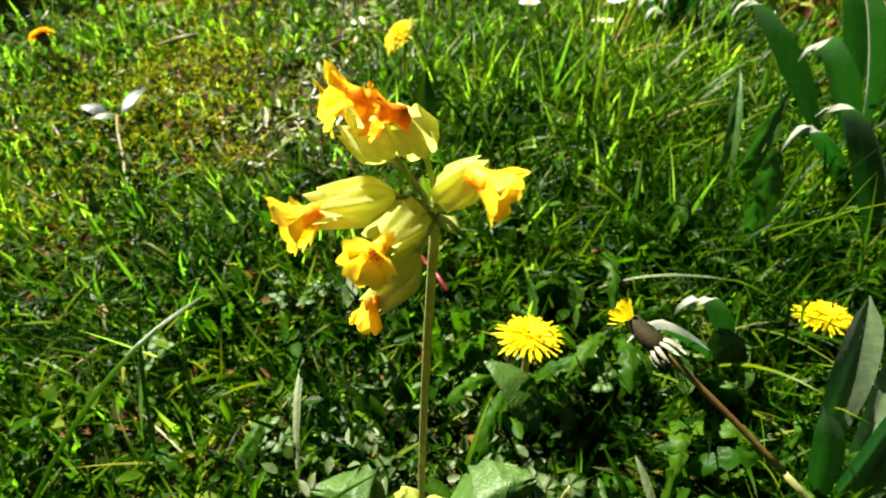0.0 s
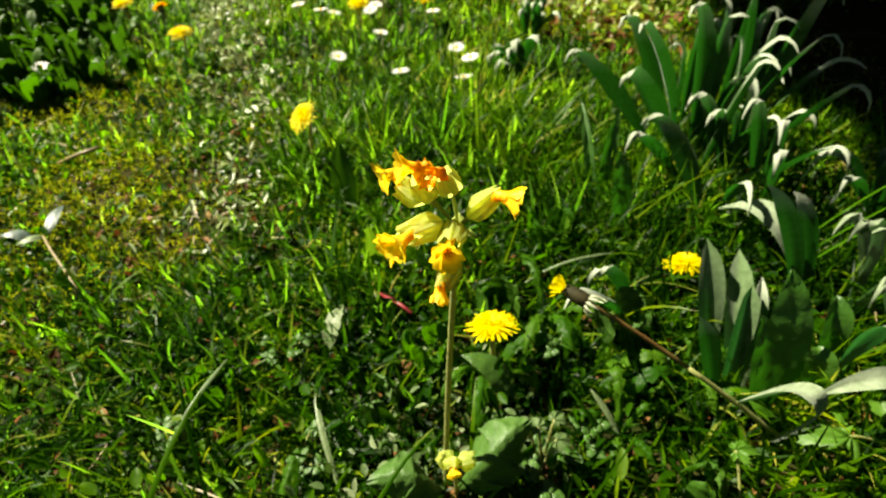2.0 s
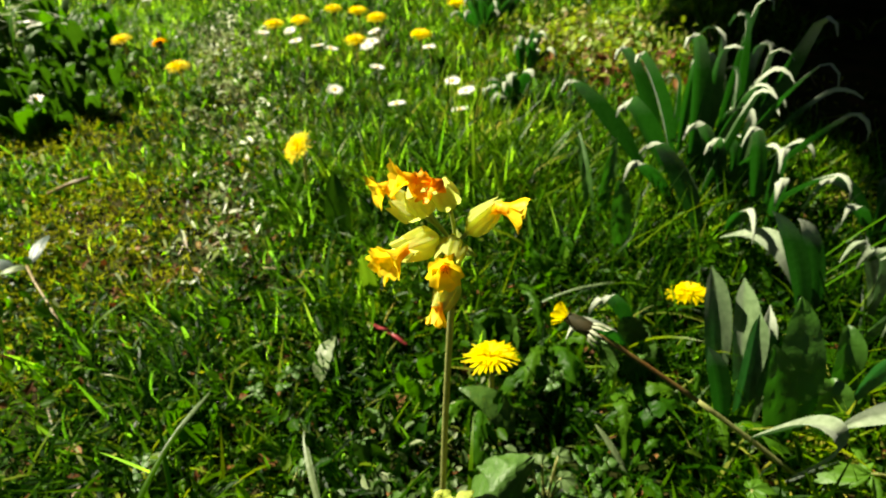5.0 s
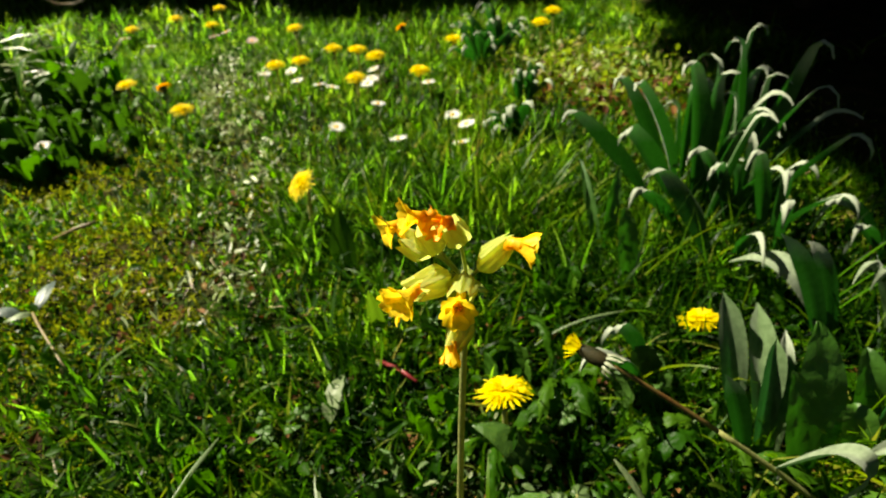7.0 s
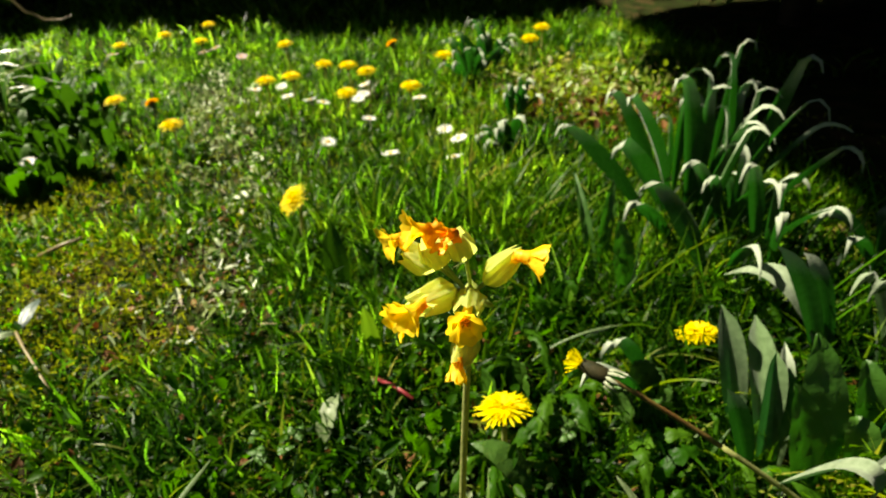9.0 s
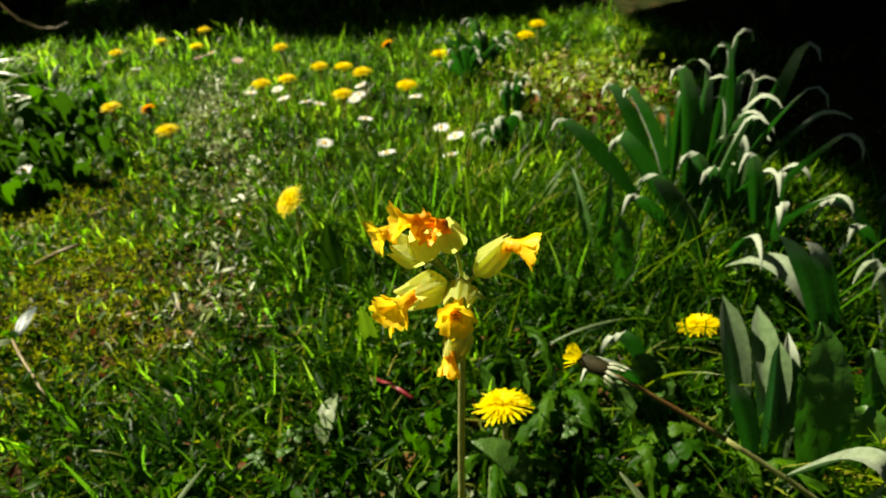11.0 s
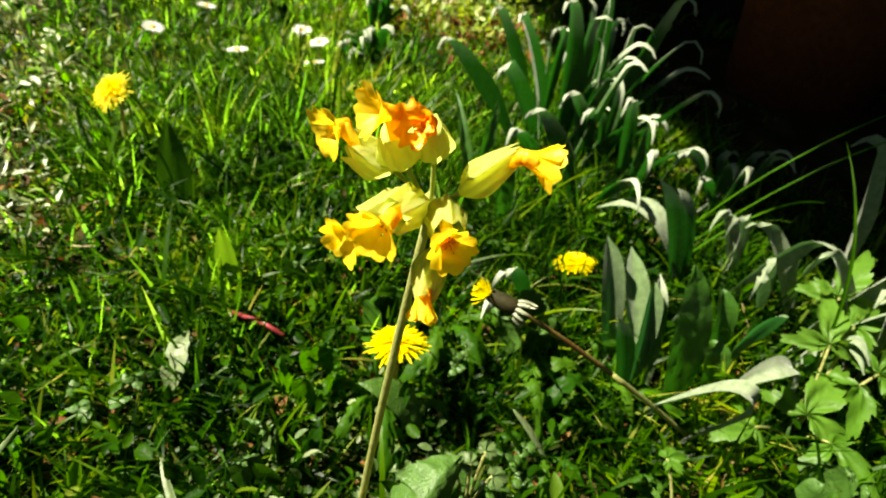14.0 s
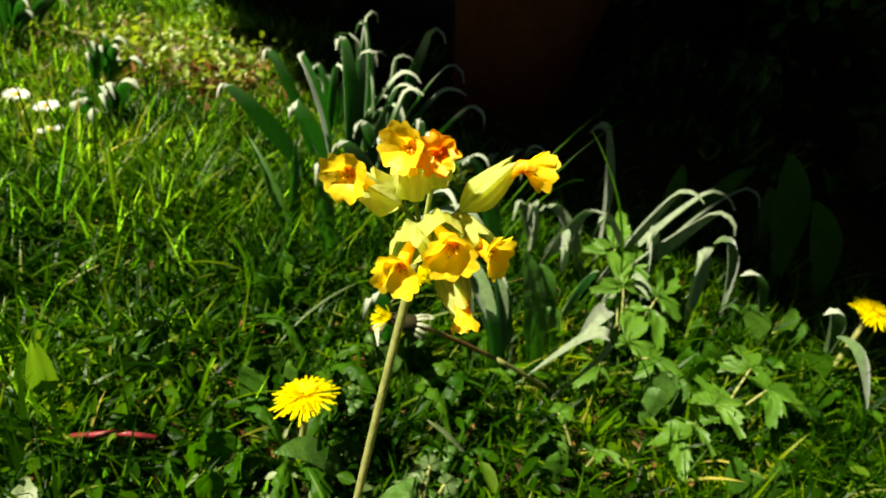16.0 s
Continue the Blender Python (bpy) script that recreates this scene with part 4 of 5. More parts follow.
BACK_CLUMP = [
    (0.312, 0.282, 0.258, 0.338, 0.114, 0.0213, 0.050),
    (0.350, 0.300, 0.317, 0.340, 0.136, 0.0223, 0.020),
    (0.345, 0.265, 0.295, 0.284, 0.150, 0.0251, 0.030),
    (0.357, 0.249, 0.347, 0.278, 0.160, 0.0264, 0.012),
    (0.335, 0.258, 0.290, 0.286, 0.100, 0.0276, 0.050),
    (0.378, 0.247, 0.391, 0.296, 0.150, 0.0132, 0.010),
    (0.443, 0.274, 0.428, 0.305, 0.155, 0.0218, 0.020),
    (0.368, 0.255, 0.392, 0.274, 0.141, 0.0242, 0.010),
    (0.455, 0.301, 0.476, 0.321, 0.165, 0.0169, 0.010),
    (0.447, 0.267, 0.478, 0.310, 0.120, 0.0149, 0.010),
    (0.439, 0.222, 0.431, 0.251, 0.136, 0.0145, 0.010),
    (0.439, 0.236, 0.442, 0.221, 0.173, 0.0204, 0.020),
    (0.383, 0.209, 0.403, 0.176, 0.155, 0.0129, 0.030),
    (0.425, 0.190, 0.432, 0.154, 0.112, 0.0120, 0.020),
]
FRONT_CLUMP = [
    (0.328, 0.221, 0.373, 0.207, 0.125, 0.0160, 0.045),
    (0.365, 0.225, 0.336, 0.239, 0.090, 0.0165, 0.055),
    (0.375, 0.212, 0.340, 0.217, 0.078, 0.0148, 0.040),
    (0.378, 0.148, 0.337, 0.176, 0.108, 0.0148, 0.045),
    (0.378, 0.138, 0.357, 0.159, 0.092, 0.0174, 0.060),
    (0.375, 0.236, 0.360, 0.169, 0.095, 0.0159, 0.025),
    (0.372, 0.120, 0.345, 0.142, 0.075, 0.0171, 0.050),
    (0.285, 0.140, 0.272, 0.218, 0.094, 0.0204, 0.030),
    (0.318, 0.250, 0.271, 0.239, 0.064, 0.0149, 0.030),
]
NEAR_CLUMP = [
    (0.214, 0.042, 0.229, 0.088, 0.072, 0.0210, 0.006),
    (0.208, 0.015, 0.235, 0.044, 0.061, 0.0170, 0.010),
    (0.194, 0.012, 0.178, 0.031, 0.067, 0.0140, 0.004),
    (0.215, 0.020, 0.262, 0.084, 0.052, 0.0200, 0.010),
    (0.317, 0.060, 0.275, 0.091, 0.105, 0.0150, 0.012),
    (0.328, 0.061, 0.304, 0.090, 0.090, 0.0150, 0.020),
    (0.214, 0.008, 0.250, 0.050, 0.058, 0.0142, 0.010),
]
SIDE_CLUMP = [
    (0.448, -0.031, 0.425, 0.022, 0.130, 0.0248, 0.010),
    (0.300, 0.048, 0.371, -0.003, 0.071, 0.0180, 0.030),
    (0.333, 0.061, 0.338, 0.050, 0.069, 0.0144, 0.020),
    (0.368, -0.022, 0.344, 0.035, 0.075, 0.0144, 0.030),
    (0.367, -0.097, 0.332, -0.014, 0.086, 0.0139, 0.040),
    (0.340, -0.038, 0.376, -0.071, 0.117, 0.0147, 0.035),
    (0.378, -0.045, 0.399, -0.096, 0.117, 0.0143, 0.035),
    (0.317, -0.042, 0.371, -0.106, 0.112, 0.0177, 0.025),
    (0.431, -0.093, 0.446, -0.128, 0.117, 0.0148, 0.035),
    (0.351, -0.180, 0.336, -0.099, 0.085, 0.0169, 0.060),
    (0.352, -0.114, 0.327, -0.054, 0.092, 0.0165, 0.035),
]
SHADED_CLUMP = [
    (0.486, -0.202, 0.497, -0.148, 0.152, 0.0409, 0.010),
    (0.497, -0.249, 0.469, -0.183, 0.123, 0.0310, 0.010),
    (0.536, -0.085, 0.559, -0.139, 0.113, 0.0226, 0.020),
    (0.509, -0.073, 0.505, -0.063, 0.106, 0.0226, 0.010),
    (0.605, -0.192, 0.600, -0.166, 0.085, 0.0269, 0.010),
]
LOW_LEAVES = [
    (0.275, -0.010, 0.266, -0.028, 0.078, 0.0165, 0.010),
    (0.405, -0.185, 0.350, -0.135, 0.078, 0.0150, 0.020),
    (0.372, -0.235, 0.336, -0.199, 0.078, 0.0150, 0.025),
    (0.322, -0.268, 0.352, -0.222, 0.056, 0.0230, 0.020),
    (0.400, -0.150, 0.362, -0.106, 0.092, 0.0160, 0.030),
]
WOOLLY = "clump of lamb's ear leaves, sunlit white put into their woolly tips"
def more_leaves(x0, x1, y0, y1, count, seed, low=1.0):
    """Further narrow leaves that fill a clump."""
    r = random.Random(seed)
    out = []
    for _ in range(count):
        x, y = r.uniform(x0, x1), r.uniform(y0, y1)
        a, s = r.uniform(0, 2 * math.pi), r.uniform(0.06, 0.13) * low
        d = s * r.uniform(0.15, 0.5)
        out.append((x, y, x + d * math.cos(a), y + d * math.sin(a), s, r.uniform(0.009, 0.015), r.uniform(0.004, 0.02)))
    return out


BACK_CLUMP += more_leaves(0.33, 0.46, 0.20, 0.32, 9, 5)
FRONT_CLUMP += more_leaves(0.30, 0.42, 0.12, 0.22, 5, 6)
SIDE_CLUMP += more_leaves(0.30, 0.44, -0.10, 0.06, 5, 8, 0.6)
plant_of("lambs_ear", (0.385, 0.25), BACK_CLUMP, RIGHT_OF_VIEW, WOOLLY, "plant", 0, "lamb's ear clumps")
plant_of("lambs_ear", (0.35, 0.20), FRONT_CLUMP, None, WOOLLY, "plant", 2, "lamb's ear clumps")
plant_of("lambs_ear", (0.24, 0.045), NEAR_CLUMP, RIGHT_OF_VIEW, "young lamb's ear with broad upright felted leaves beside a dandelion", "plant", 1, "lamb's ear clumps", upright=True, material=YOUNG_FELT, shape=full, blade_label="grey-green felted leaf")
plant_of("lambs_ear", (0.36, -0.04), SIDE_CLUMP, None, "clump of silvery felted lamb's ear leaves arching over", "plant", 4, "lamb's ear clumps", material=PALE_FELT, blade_label="silvery grey-green felted leaf")
# clump in the shade; its dark material puts that shade into the leaf colour
plant_of("dock", (0.51, -0.15), SHADED_CLUMP, RIGHT_LATER, "tall broad leaves, their deep shade put into a dark green", "plant", 3, upright=True, material=DARK_HERB, blade_label="broad leaf, dark green for shade")
low_clump = plant_of("lambs_ear", (0.25, -0.08), LOW_LEAVES, None, "low lamb's ear with a few pale arching leaves", "plant", 5, "lamb's ear clumps", material=YOUNG_FELT, blade_label="grey-green felted leaf")
HANGING = [(0.205, -0.032, -0.008), (0.200, -0.044, 0.032), (0.191, -0.054, 0.068), (0.184, -0.051, 0.084), (0.182, -0.043, 0.083), (0.183, -0.034, 0.070), (0.185, -0.022, 0.045), (0.188, -0.010, 0.019)]
FLAT = [(0.300, -0.055, -0.008), (0.290, -0.050, 0.030), (0.272, -0.045, 0.047), (0.255, -0.041, 0.049), (0.240, -0.037, 0.046), (0.222, -0.033, 0.040)]


PALE = [(0.315, 0.052, -0.008), (0.308, 0.070, 0.035), (0.302, 0.090, 0.060), (0.300, 0.108, 0.064), (0.302, 0.128, 0.052), (0.306, 0.152, 0.030)]
for line, w, side in ((HANGING, 0.0150, (0.93, 0.15, 0)), (FLAT, 0.015, (0.2, 0.9, 0.3)), (PALE, 0.022, (0.95, 0.05, 0.25))):
    o = Vector((0.25, -0.08, -0.010))
    part("leaf", leaf((0, 0, 0), (0, 0, 0), (0.1, 0.1, 0.1), w, side, spoon, 0.2, 0.0, 0, 16, 7, 2, [p - o for p in smooth_line(line, 18)]), PALE_FELT, low_clump, "silvery felted leaf hanging over")
DOCKS = [(0.232, -0.008, 0.246, 0.030, 0.084, 0.0320, 0.006), (0.212, -0.014, 0.205, 0.010, 0.078, 0.0230, 0.006), (0.275, -0.005, 0.290, 0.020, 0.050, 0.0240, 0.015), (0.250, -0.020, 0.262, 0.000, 0.030, 0.0260, 0.015)]
plant_of("dock", (0.258, 0.0), DOCKS, RIGHT_OF_VIEW, "broad crinkled green dock leaves beside the lamb's ear", "plant", 0, upright=True, material=DOCK, shape=oval, wave=0.0012, blade_label="quilted bright green leaf")
plant_of("dock", (0.24, 0.20), [(0.240, 0.200, 0.240, 0.218, 0.072, 0.0200, 0.010), (0.235, 0.19, 0.225, 0.20, 0.050, 0.014, 0.01), (0.227, 0.227, 0.246, 0.300, 0.085, 0.0110, 0.005), (0.244, 0.244, 0.266, 0.262, 0.088, 0.0130, 0.005)], RIGHT_OF_VIEW, "single upright crinkled dock leaf glowing against the sun", "plant", 1, upright=True, material=DOCK, shape=oval, wave=0.0012, blade_label="quilted bright green leaf")


plant_of("lambs_ear", (0.168, 0.085), [(0.168, 0.085, 0.112, 0.078, 0.068, 0.0170, 0.018), (0.172, 0.080, 0.150, 0.105, 0.050, 0.0130, 0.010)], None, "lone young lamb's ear leaf behind a closed dandelion", "plant", 7, "lamb's ear clumps")


# ---- shrubs that shade the bed and close the view ----
def lumpy(radius, tall_to, seed):
    rows, cols = 14, 24
    verts = []
    for i in range(rows):
        p = math.pi * i / (rows - 1)
        for j in range(cols):
            t = 2 * math.pi * j / cols
            d = Vector((math.sin(p) * math.cos(t), math.sin(p) * math.sin(t), math.cos(p)))
            s = 0.82 + 0.28 * noise.noise(d * 2.2 + Vector((seed, 0, 0))) + 0.12 * noise.noise(d * 6 + Vector((0, seed, 0)))
            verts.append((radius * s * d.x, radius * s * d.y, tall_to / 2 + tall_to / 2 * s * d.z))
    return verts, grid_faces(rows, cols, True)


def shrub(x, y, radius, tall_to, leaves, seed, size=0.03):
    r = np.random.default_rng(seed)
    ob = thing("shrub", (x, y, height(x, y) - 0.02), "dense dark green garden shrub in deep shade", "shrub", "shrubs behind the bed")
    part("trunk", tube([(0, 0, -0.05), (0.02, 0.01, tall_to * 0.3), (0.0, 0.02, tall_to * 0.6)], [0.035, 0.028, 0.015], 8), BARK, ob)
    # solid lump added to stop light and paint the shade between the leaves
    part("shade_core", lumpy(radius * 0.86, tall_to * 0.9, seed), CORE, ob, "opaque near-black core that stands for the shade inside")
    n = leaves
    d = r.normal(size=(n, 3))
    d /= np.linalg.norm(d, axis=1)[:, None]
    s = 0.82 + np.array([0.28 * noise.noise(Vector(q) * 2.2 + Vector((seed, 0, 0))) for q in d])
    s = s * r.uniform(0.84, 1.12, n)
    c = np.stack([radius * s * d[:, 0], radius * s * d[:, 1], tall_to / 2 + tall_to / 2 * s * d[:, 2]], -1)
    a = r.normal(size=(n, 3))
    a /= np.linalg.norm(a, axis=1)[:, None]
    b = np.cross(a, r.normal(size=(n, 3)))
    b /= np.linalg.norm(b, axis=1)[:, None]
    L = (size * r.uniform(0.6, 1.3, n))[:, None]
    nm = np.cross(a, b) * L * 0.12
    v = np.stack([c - a * L / 2, c - b * L * 0.28 + nm, c + a * L / 2, c + b * L * 0.28 + nm], 1).reshape(-1, 3)
    k = (np.arange(n) * 4)[:, None]
    f = np.concatenate([k + np.array([[0, 1, 2]]), k + np.array([[0, 2, 3]])])
    crown = big_mesh("crown", (v, f), SHRUB, "", "")
    crown.parent = ob
    return ob


SHRUBS = [(1.16, -1.0, 0.46, 1.3), (1.14, -0.40, 0.44, 1.35), (1.30, 0.22, 0.44, 1.4), (1.22, 0.85, 0.42, 1.4), (1.50, 1.40, 0.44, 1.2), (1.12, 1.98, 0.44, 1.0), (0.50, 2.30, 0.46, 1.0), (-0.12, 2.85, 0.50, 0.95), (-0.85, 3.45, 0.6, 1.0), (-1.75, 3.95, 0.7, 1.1), (-2.9, 4.1, 0.8, 1.2)]
for k, (x, y, r0, h) in enumerate(SHRUBS):
    shrub(x, y, r0, h, 5200, k + 1, 0.034)
# second row, added to shut out the sky and keep the background dark
SHRUBS_BEHIND = [(1.75, -0.8, 0.55, 1.5), (1.80, -0.1, 0.55, 1.6), (1.85, 0.65, 0.55, 1.6), (2.1, 1.4, 0.6, 1.5), (1.9, 2.3, 0.6, 1.4), (1.5, -1.6, 0.55, 1.4)]
for k, (x, y, r0, h) in enumerate(SHRUBS_BEHIND):
    shrub(x, y, r0, h, 3000, k + 31, 0.05)


# only a dark reddish form is known here; the pot is a guess
def planter():
    ob = thing("plant_pot", (0.92, 0.27, -0.02), "dark reddish form in deep shade under shrubs, built as a pot", "plant pot")
    prof = [(0.10, 0.0), (0.15, 0.30), (0.155, 0.34), (0.172, 0.345), (0.176, 0.40), (0.160, 0.405), (0.155, 0.36), (0.02, 0.35)]
    verts = [(r * math.cos(t), r * math.sin(t), z) for r, z in prof for t in np.linspace(0, 2 * math.pi, 40, endpoint=False).tolist()]
    part("pot", (verts, grid_faces(len(prof), 40, True) + [tuple(range(40))[::-1]]), CLAY, ob)
    part("earth", tube([(0, 0, 0.30), (0, 0, 0.365), (0, 0, 0.372)], [0.14, 0.154, 0.10], 24), SOIL, ob, "dark potting earth")


planter()


def shade_tree():
    """A small tree added out of view behind the shrubs to cast shade; its long limb reaches over the lawn's far side
    and shades the bed.
    """
    foot = Vector((1.75, 1.75, -0.03))
    ob = thing("garden_tree", foot, "unseen tree added behind the shrubs to shade bed and lawn", "tree")
    part("trunk", tube([(0, 0, -0.1), (-0.03, 0.02, 0.8), (-0.10, 0.0, 1.6), (-0.2, 0.0, 2.6)], [0.09, 0.075, 0.06, 0.03], 10), BARK, ob)
    part("limb", tube([(-0.08, 0, 1.4), (-0.7, -0.05, 1.75), (-1.4, -0.25, 1.9), (-1.9, -0.5, 1.95)], [0.05, 0.04, 0.028, 0.012], 8), BARK, ob)
    r = np.random.default_rng(77)
    lumps = [(x, y, z, s) for x, y, z, s in SHADE_CROWN]
    cs = []
    for x, y, z, s in lumps:
        d = r.normal(size=(int(9000 * s * s / 0.1), 3))
        d /= np.linalg.norm(d, axis=1)[:, None]
        cs.append(np.array((x, y, z)) + d * s * (r.uniform(0.15, 1, (len(d), 1)) ** 0.4) * np.array((1, 1, 0.7)))
    c = np.concatenate(cs) - np.array(foot)
    n = len(c)
    a = r.normal(size=(n, 3))
    a /= np.linalg.norm(a, axis=1)[:, None]
    b = np.cross(a, r.normal(size=(n, 3)))
    b /= np.linalg.norm(b, axis=1)[:, None]
    L = (0.05 * r.uniform(0.6, 1.3, n))[:, None]
    v = np.stack([c - a * L / 2, c - b * L * 0.3, c + a * L / 2, c + b * L * 0.3], 1).reshape(-1, 3)
    k = (np.arange(n) * 4)[:, None]
    crown = big_mesh("crown", (v, np.concatenate([k + np.array([[0, 1, 2]]), k + np.array([[0, 2, 3]])])), SHRUB, "", "")
    crown.parent = ob


# each lump of the crown stands on the sun's side of the ground that it shades
SHADE_CROWN = []
for gx, gy, z, s in ((0.69, -0.38, 1.7, 0.26), (0.745, -0.02, 1.75, 0.26), (0.85, 0.32, 1.8, 0.27), (0.98, 0.60, 1.8, 0.26), (1.05, -0.15, 1.85, 0.34), (1.15, 0.30, 1.95, 0.36), (0.95, -0.60, 1.8, 0.34), (1.20, 0.85, 1.95, 0.30), (1.40, 0.1, 2.0, 0.4), (0.42, 1.66, 1.9, 0.26), (0.80, 1.50, 1.85, 0.26), (0.10, 2.12, 2.0, 0.28), (-0.30, 2.55, 2.1, 0.30), (-0.72, 2.75, 2.1, 0.32), (-1.15, 2.95, 2.2, 0.34)):
    SHADE_CROWN.append((gx + toward.x / toward.z * z, gy + toward.y / toward.z * z, z, s))
shade_tree()


# ---- weeds with lobed leaves ----
def lobed(radius, fingers, depth, seed):
    """A hand-shaped leaf blade with toothed fingers; its stalk joins at the origin, the middle finger lies along +x."""
    rings, cols = 8, 151
    verts = []
    cut = fingers == 3
    for i in range(rings):
        v = i / (rings - 1)
        for j in range(cols):
            a = radians(-150 + 300 * j / (cols - 1))
            f = (a / radians(300) + 0.5) * fingers
            lobe = 0.5 - 0.5 * math.cos(2 * math.pi * f)
            side = 0.5 - 0.5 * math.cos(2 * math.pi * (3 * f))
            tooth = abs((f * (9 if cut else 6) + 0.2 * math.sin(seed + 5 * f)) % 1 - 0.5) * 2
            reach = radius * (0.70 + 0.30 * math.cos(a)) * (1 - depth + depth * lobe ** (0.75 if cut else 0.6))
            reach *= (0.66 + 0.26 * side + 0.16 * tooth) if cut else (0.80 + 0.26 * tooth)
            d = reach * v
            z = 0.16 * d * math.cos(2 * math.pi * f) - 0.9 * d * d / radius * 0.40 + 0.034 * radius * math.sin(9 * a + seed + 300 * d)
            verts.append((d * math.cos(a), d * math.sin(a), z))
    return verts, grid_faces(rings, cols)


def lobed_plant(name, foot, rows, label, category, fingers=5, depth=0.5, material=None):
    """rows: place of each blade, its radius, heading and pitch in degrees."""
    f = Vector((foot[0], foot[1], height(*foot)))
    ob = thing(name, f, label, category)
    for k, (x, y, z, radius, head, pitch) in enumerate(rows):
        radius *= 1.5 if fingers == 3 else 1.0
        p = Vector((x, y, z)) - f
        m = Matrix.Translation(p) @ pose(0, 0, 0, 0, 0, head) @ pose(0, 0, 0, 12 * (k % 3 - 1), -pitch, 0)
        blade = part("leaf", lobed(radius, fingers, depth, k + 1), material or BRIGHT, ob, "deeply lobed fresh green leaf", m)
        stalk = [m.inverted() @ q for q in bezier((0, 0, 0), (p.x * 0.6, p.y * 0.6, max(p.z * 0.8, 0.01)), p, 7)]
        part("stalk", tube(stalk, 0.0009, 6), STEM, blade)
    return ob


BUTTERCUP = [(0.358, -0.032, 0.056, 0.030, 15, 48), (0.345, -0.052, 0.050, 0.026, -40, 40), (0.328, -0.081, 0.042, 0.028, -15, 42), (0.305, -0.078, 0.040, 0.024, -150, 10), (0.268, -0.070, 0.026, 0.030, 5, 40), (0.262, -0.090, 0.024, 0.024, -100, 10), (0.235, -0.055, 0.018, 0.018, 160, 5), (0.314, -0.050, 0.048, 0.028, 40, 45)]
lobed_plant("buttercup", (0.285, -0.07), BUTTERCUP, "fresh green buttercup plant with deeply cut leaves, no flowers", "plant", 3, 0.78)
LOW_HERB = [(0.233, -0.139, 0.030, 0.026, -30, 10), (0.271, -0.174, 0.034, 0.030, -70, 5), (0.215, -0.130, 0.018, 0.022, 130, 10), (0.244, -0.150, 0.020, 0.024, 40, 20), (0.300, -0.165, 0.028, 0.028, 10, 15), (0.200, -0.120, 0.012, 0.018, 200, 5)]
lobed_plant("buttercup", (0.25, -0.15), LOW_HERB, "low buttercup leaves spreading through tall grass", "plant", 3, 0.72)
lobed_plant("young_weed", (0.150, -0.068), [(0.146, -0.072, 0.026, 0.015, -120, 40), (0.158, -0.040, 0.028, 0.012, -30, 25)], "pale green young lobed weed leaves", "plant", 5, 0.35)


# ---- clover ----
def clover(place, size, heads, seed, label="small green clover leaves in three parts on thin stalks"):
    r = random.Random(seed)
    ob = thing("clover", on_ground(*place), label, "clover", "clover in the lawn")
    for k in range(heads):
        p = Vector((r.uniform(-1, 1) * size * 2.2, r.uniform(-1, 1) * size * 2.2, r.uniform(0.012, 0.026)))
        m = Matrix.Translation(p) @ pose(0, 0, 0, r.uniform(-25, 25), r.uniform(-25, 25), r.uniform(0, 360))
        three = []
        for a in (0, 120, 240):
            d = m @ pose(0, 0, 0, 0, 0, a)
            three.append(moved(leaf((0.0005, 0, 0), (size * 0.5, 0, 0.001), (size, 0, 0), size * 0.95, (0, 1, 0), oval, 0.25, 0.0003, rows=7, cols=5), d))
        blade = part("leaf", joined(*three), CRINKLE, ob)
        part("stalk", tube(bezier((0, 0, 0), (p.x * 0.5, p.y * 0.5, p.z), p, 5), 0.0006, 5), STEM, blade)
    return ob


clover((0.054, 0.002), 0.0095, 5, 3)
lobed_plant("creeping_weed", (0.052, 0.006), [(0.050, 0.010, 0.046, 0.0085, 100, 10), (0.062, 0.012, 0.044, 0.0080, 20, 15), (0.057, 0.000, 0.043, 0.0085, -40, 10), (0.046, 0.018, 0.040, 0.0070, 150, 20)], "pale grey-green scalloped weed leaves beside clover", "plant", 5, 0.22, SAGE)
for k, (x, y) in enumerate(((-0.10, 0.07), (0.10, 0.01), (-0.17, 0.12), (0.11, 0.09), (-0.09, 0.17))):
    clover((x, y), 0.0075, 6, 10 + k)


# ---- single leaves, blades and dry bits ----
def tuft_rows(x, y, count, tall_to, wide, seed):
    r = random.Random(seed)
    out = []
    for _ in range(count):
        a, d = r.uniform(0, 2 * math.pi), r.uniform(0.2, 1.0)
        s = tall_to * r.uniform(0.6, 1.1)
        out.append((x + 0.015 * math.cos(a), y + 0.015 * math.sin(a), x + 0.8 * s * d * math.cos(a), y + 0.8 * s * d * math.sin(a), s * (1.05 - 0.45 * d), wide * r.uniform(0.7, 1.2), 0.004 + 0.012 * d))
    return out



def single(name, base, ctrl, tip, width, material, label, category, **how):
    b = Vector(base)
    ob = new(name, mesh_of(name, *leaf((0, 0, 0), Vector(ctrl) - b, Vector(tip) - b, width, **how)))
    ob.data.materials.append(material)
    ob.location = b
    return tagged(ob, label, category)


def narrow(u):
    return min(1, 0.4 + u) * (1 - u ** 3) ** 0.6 if u < 1 else 0.0


def ragged(u):
    return oval(u) * (0.92 + 0.16 * math.sin(u * 17) * math.sin(u * 43 + 1))


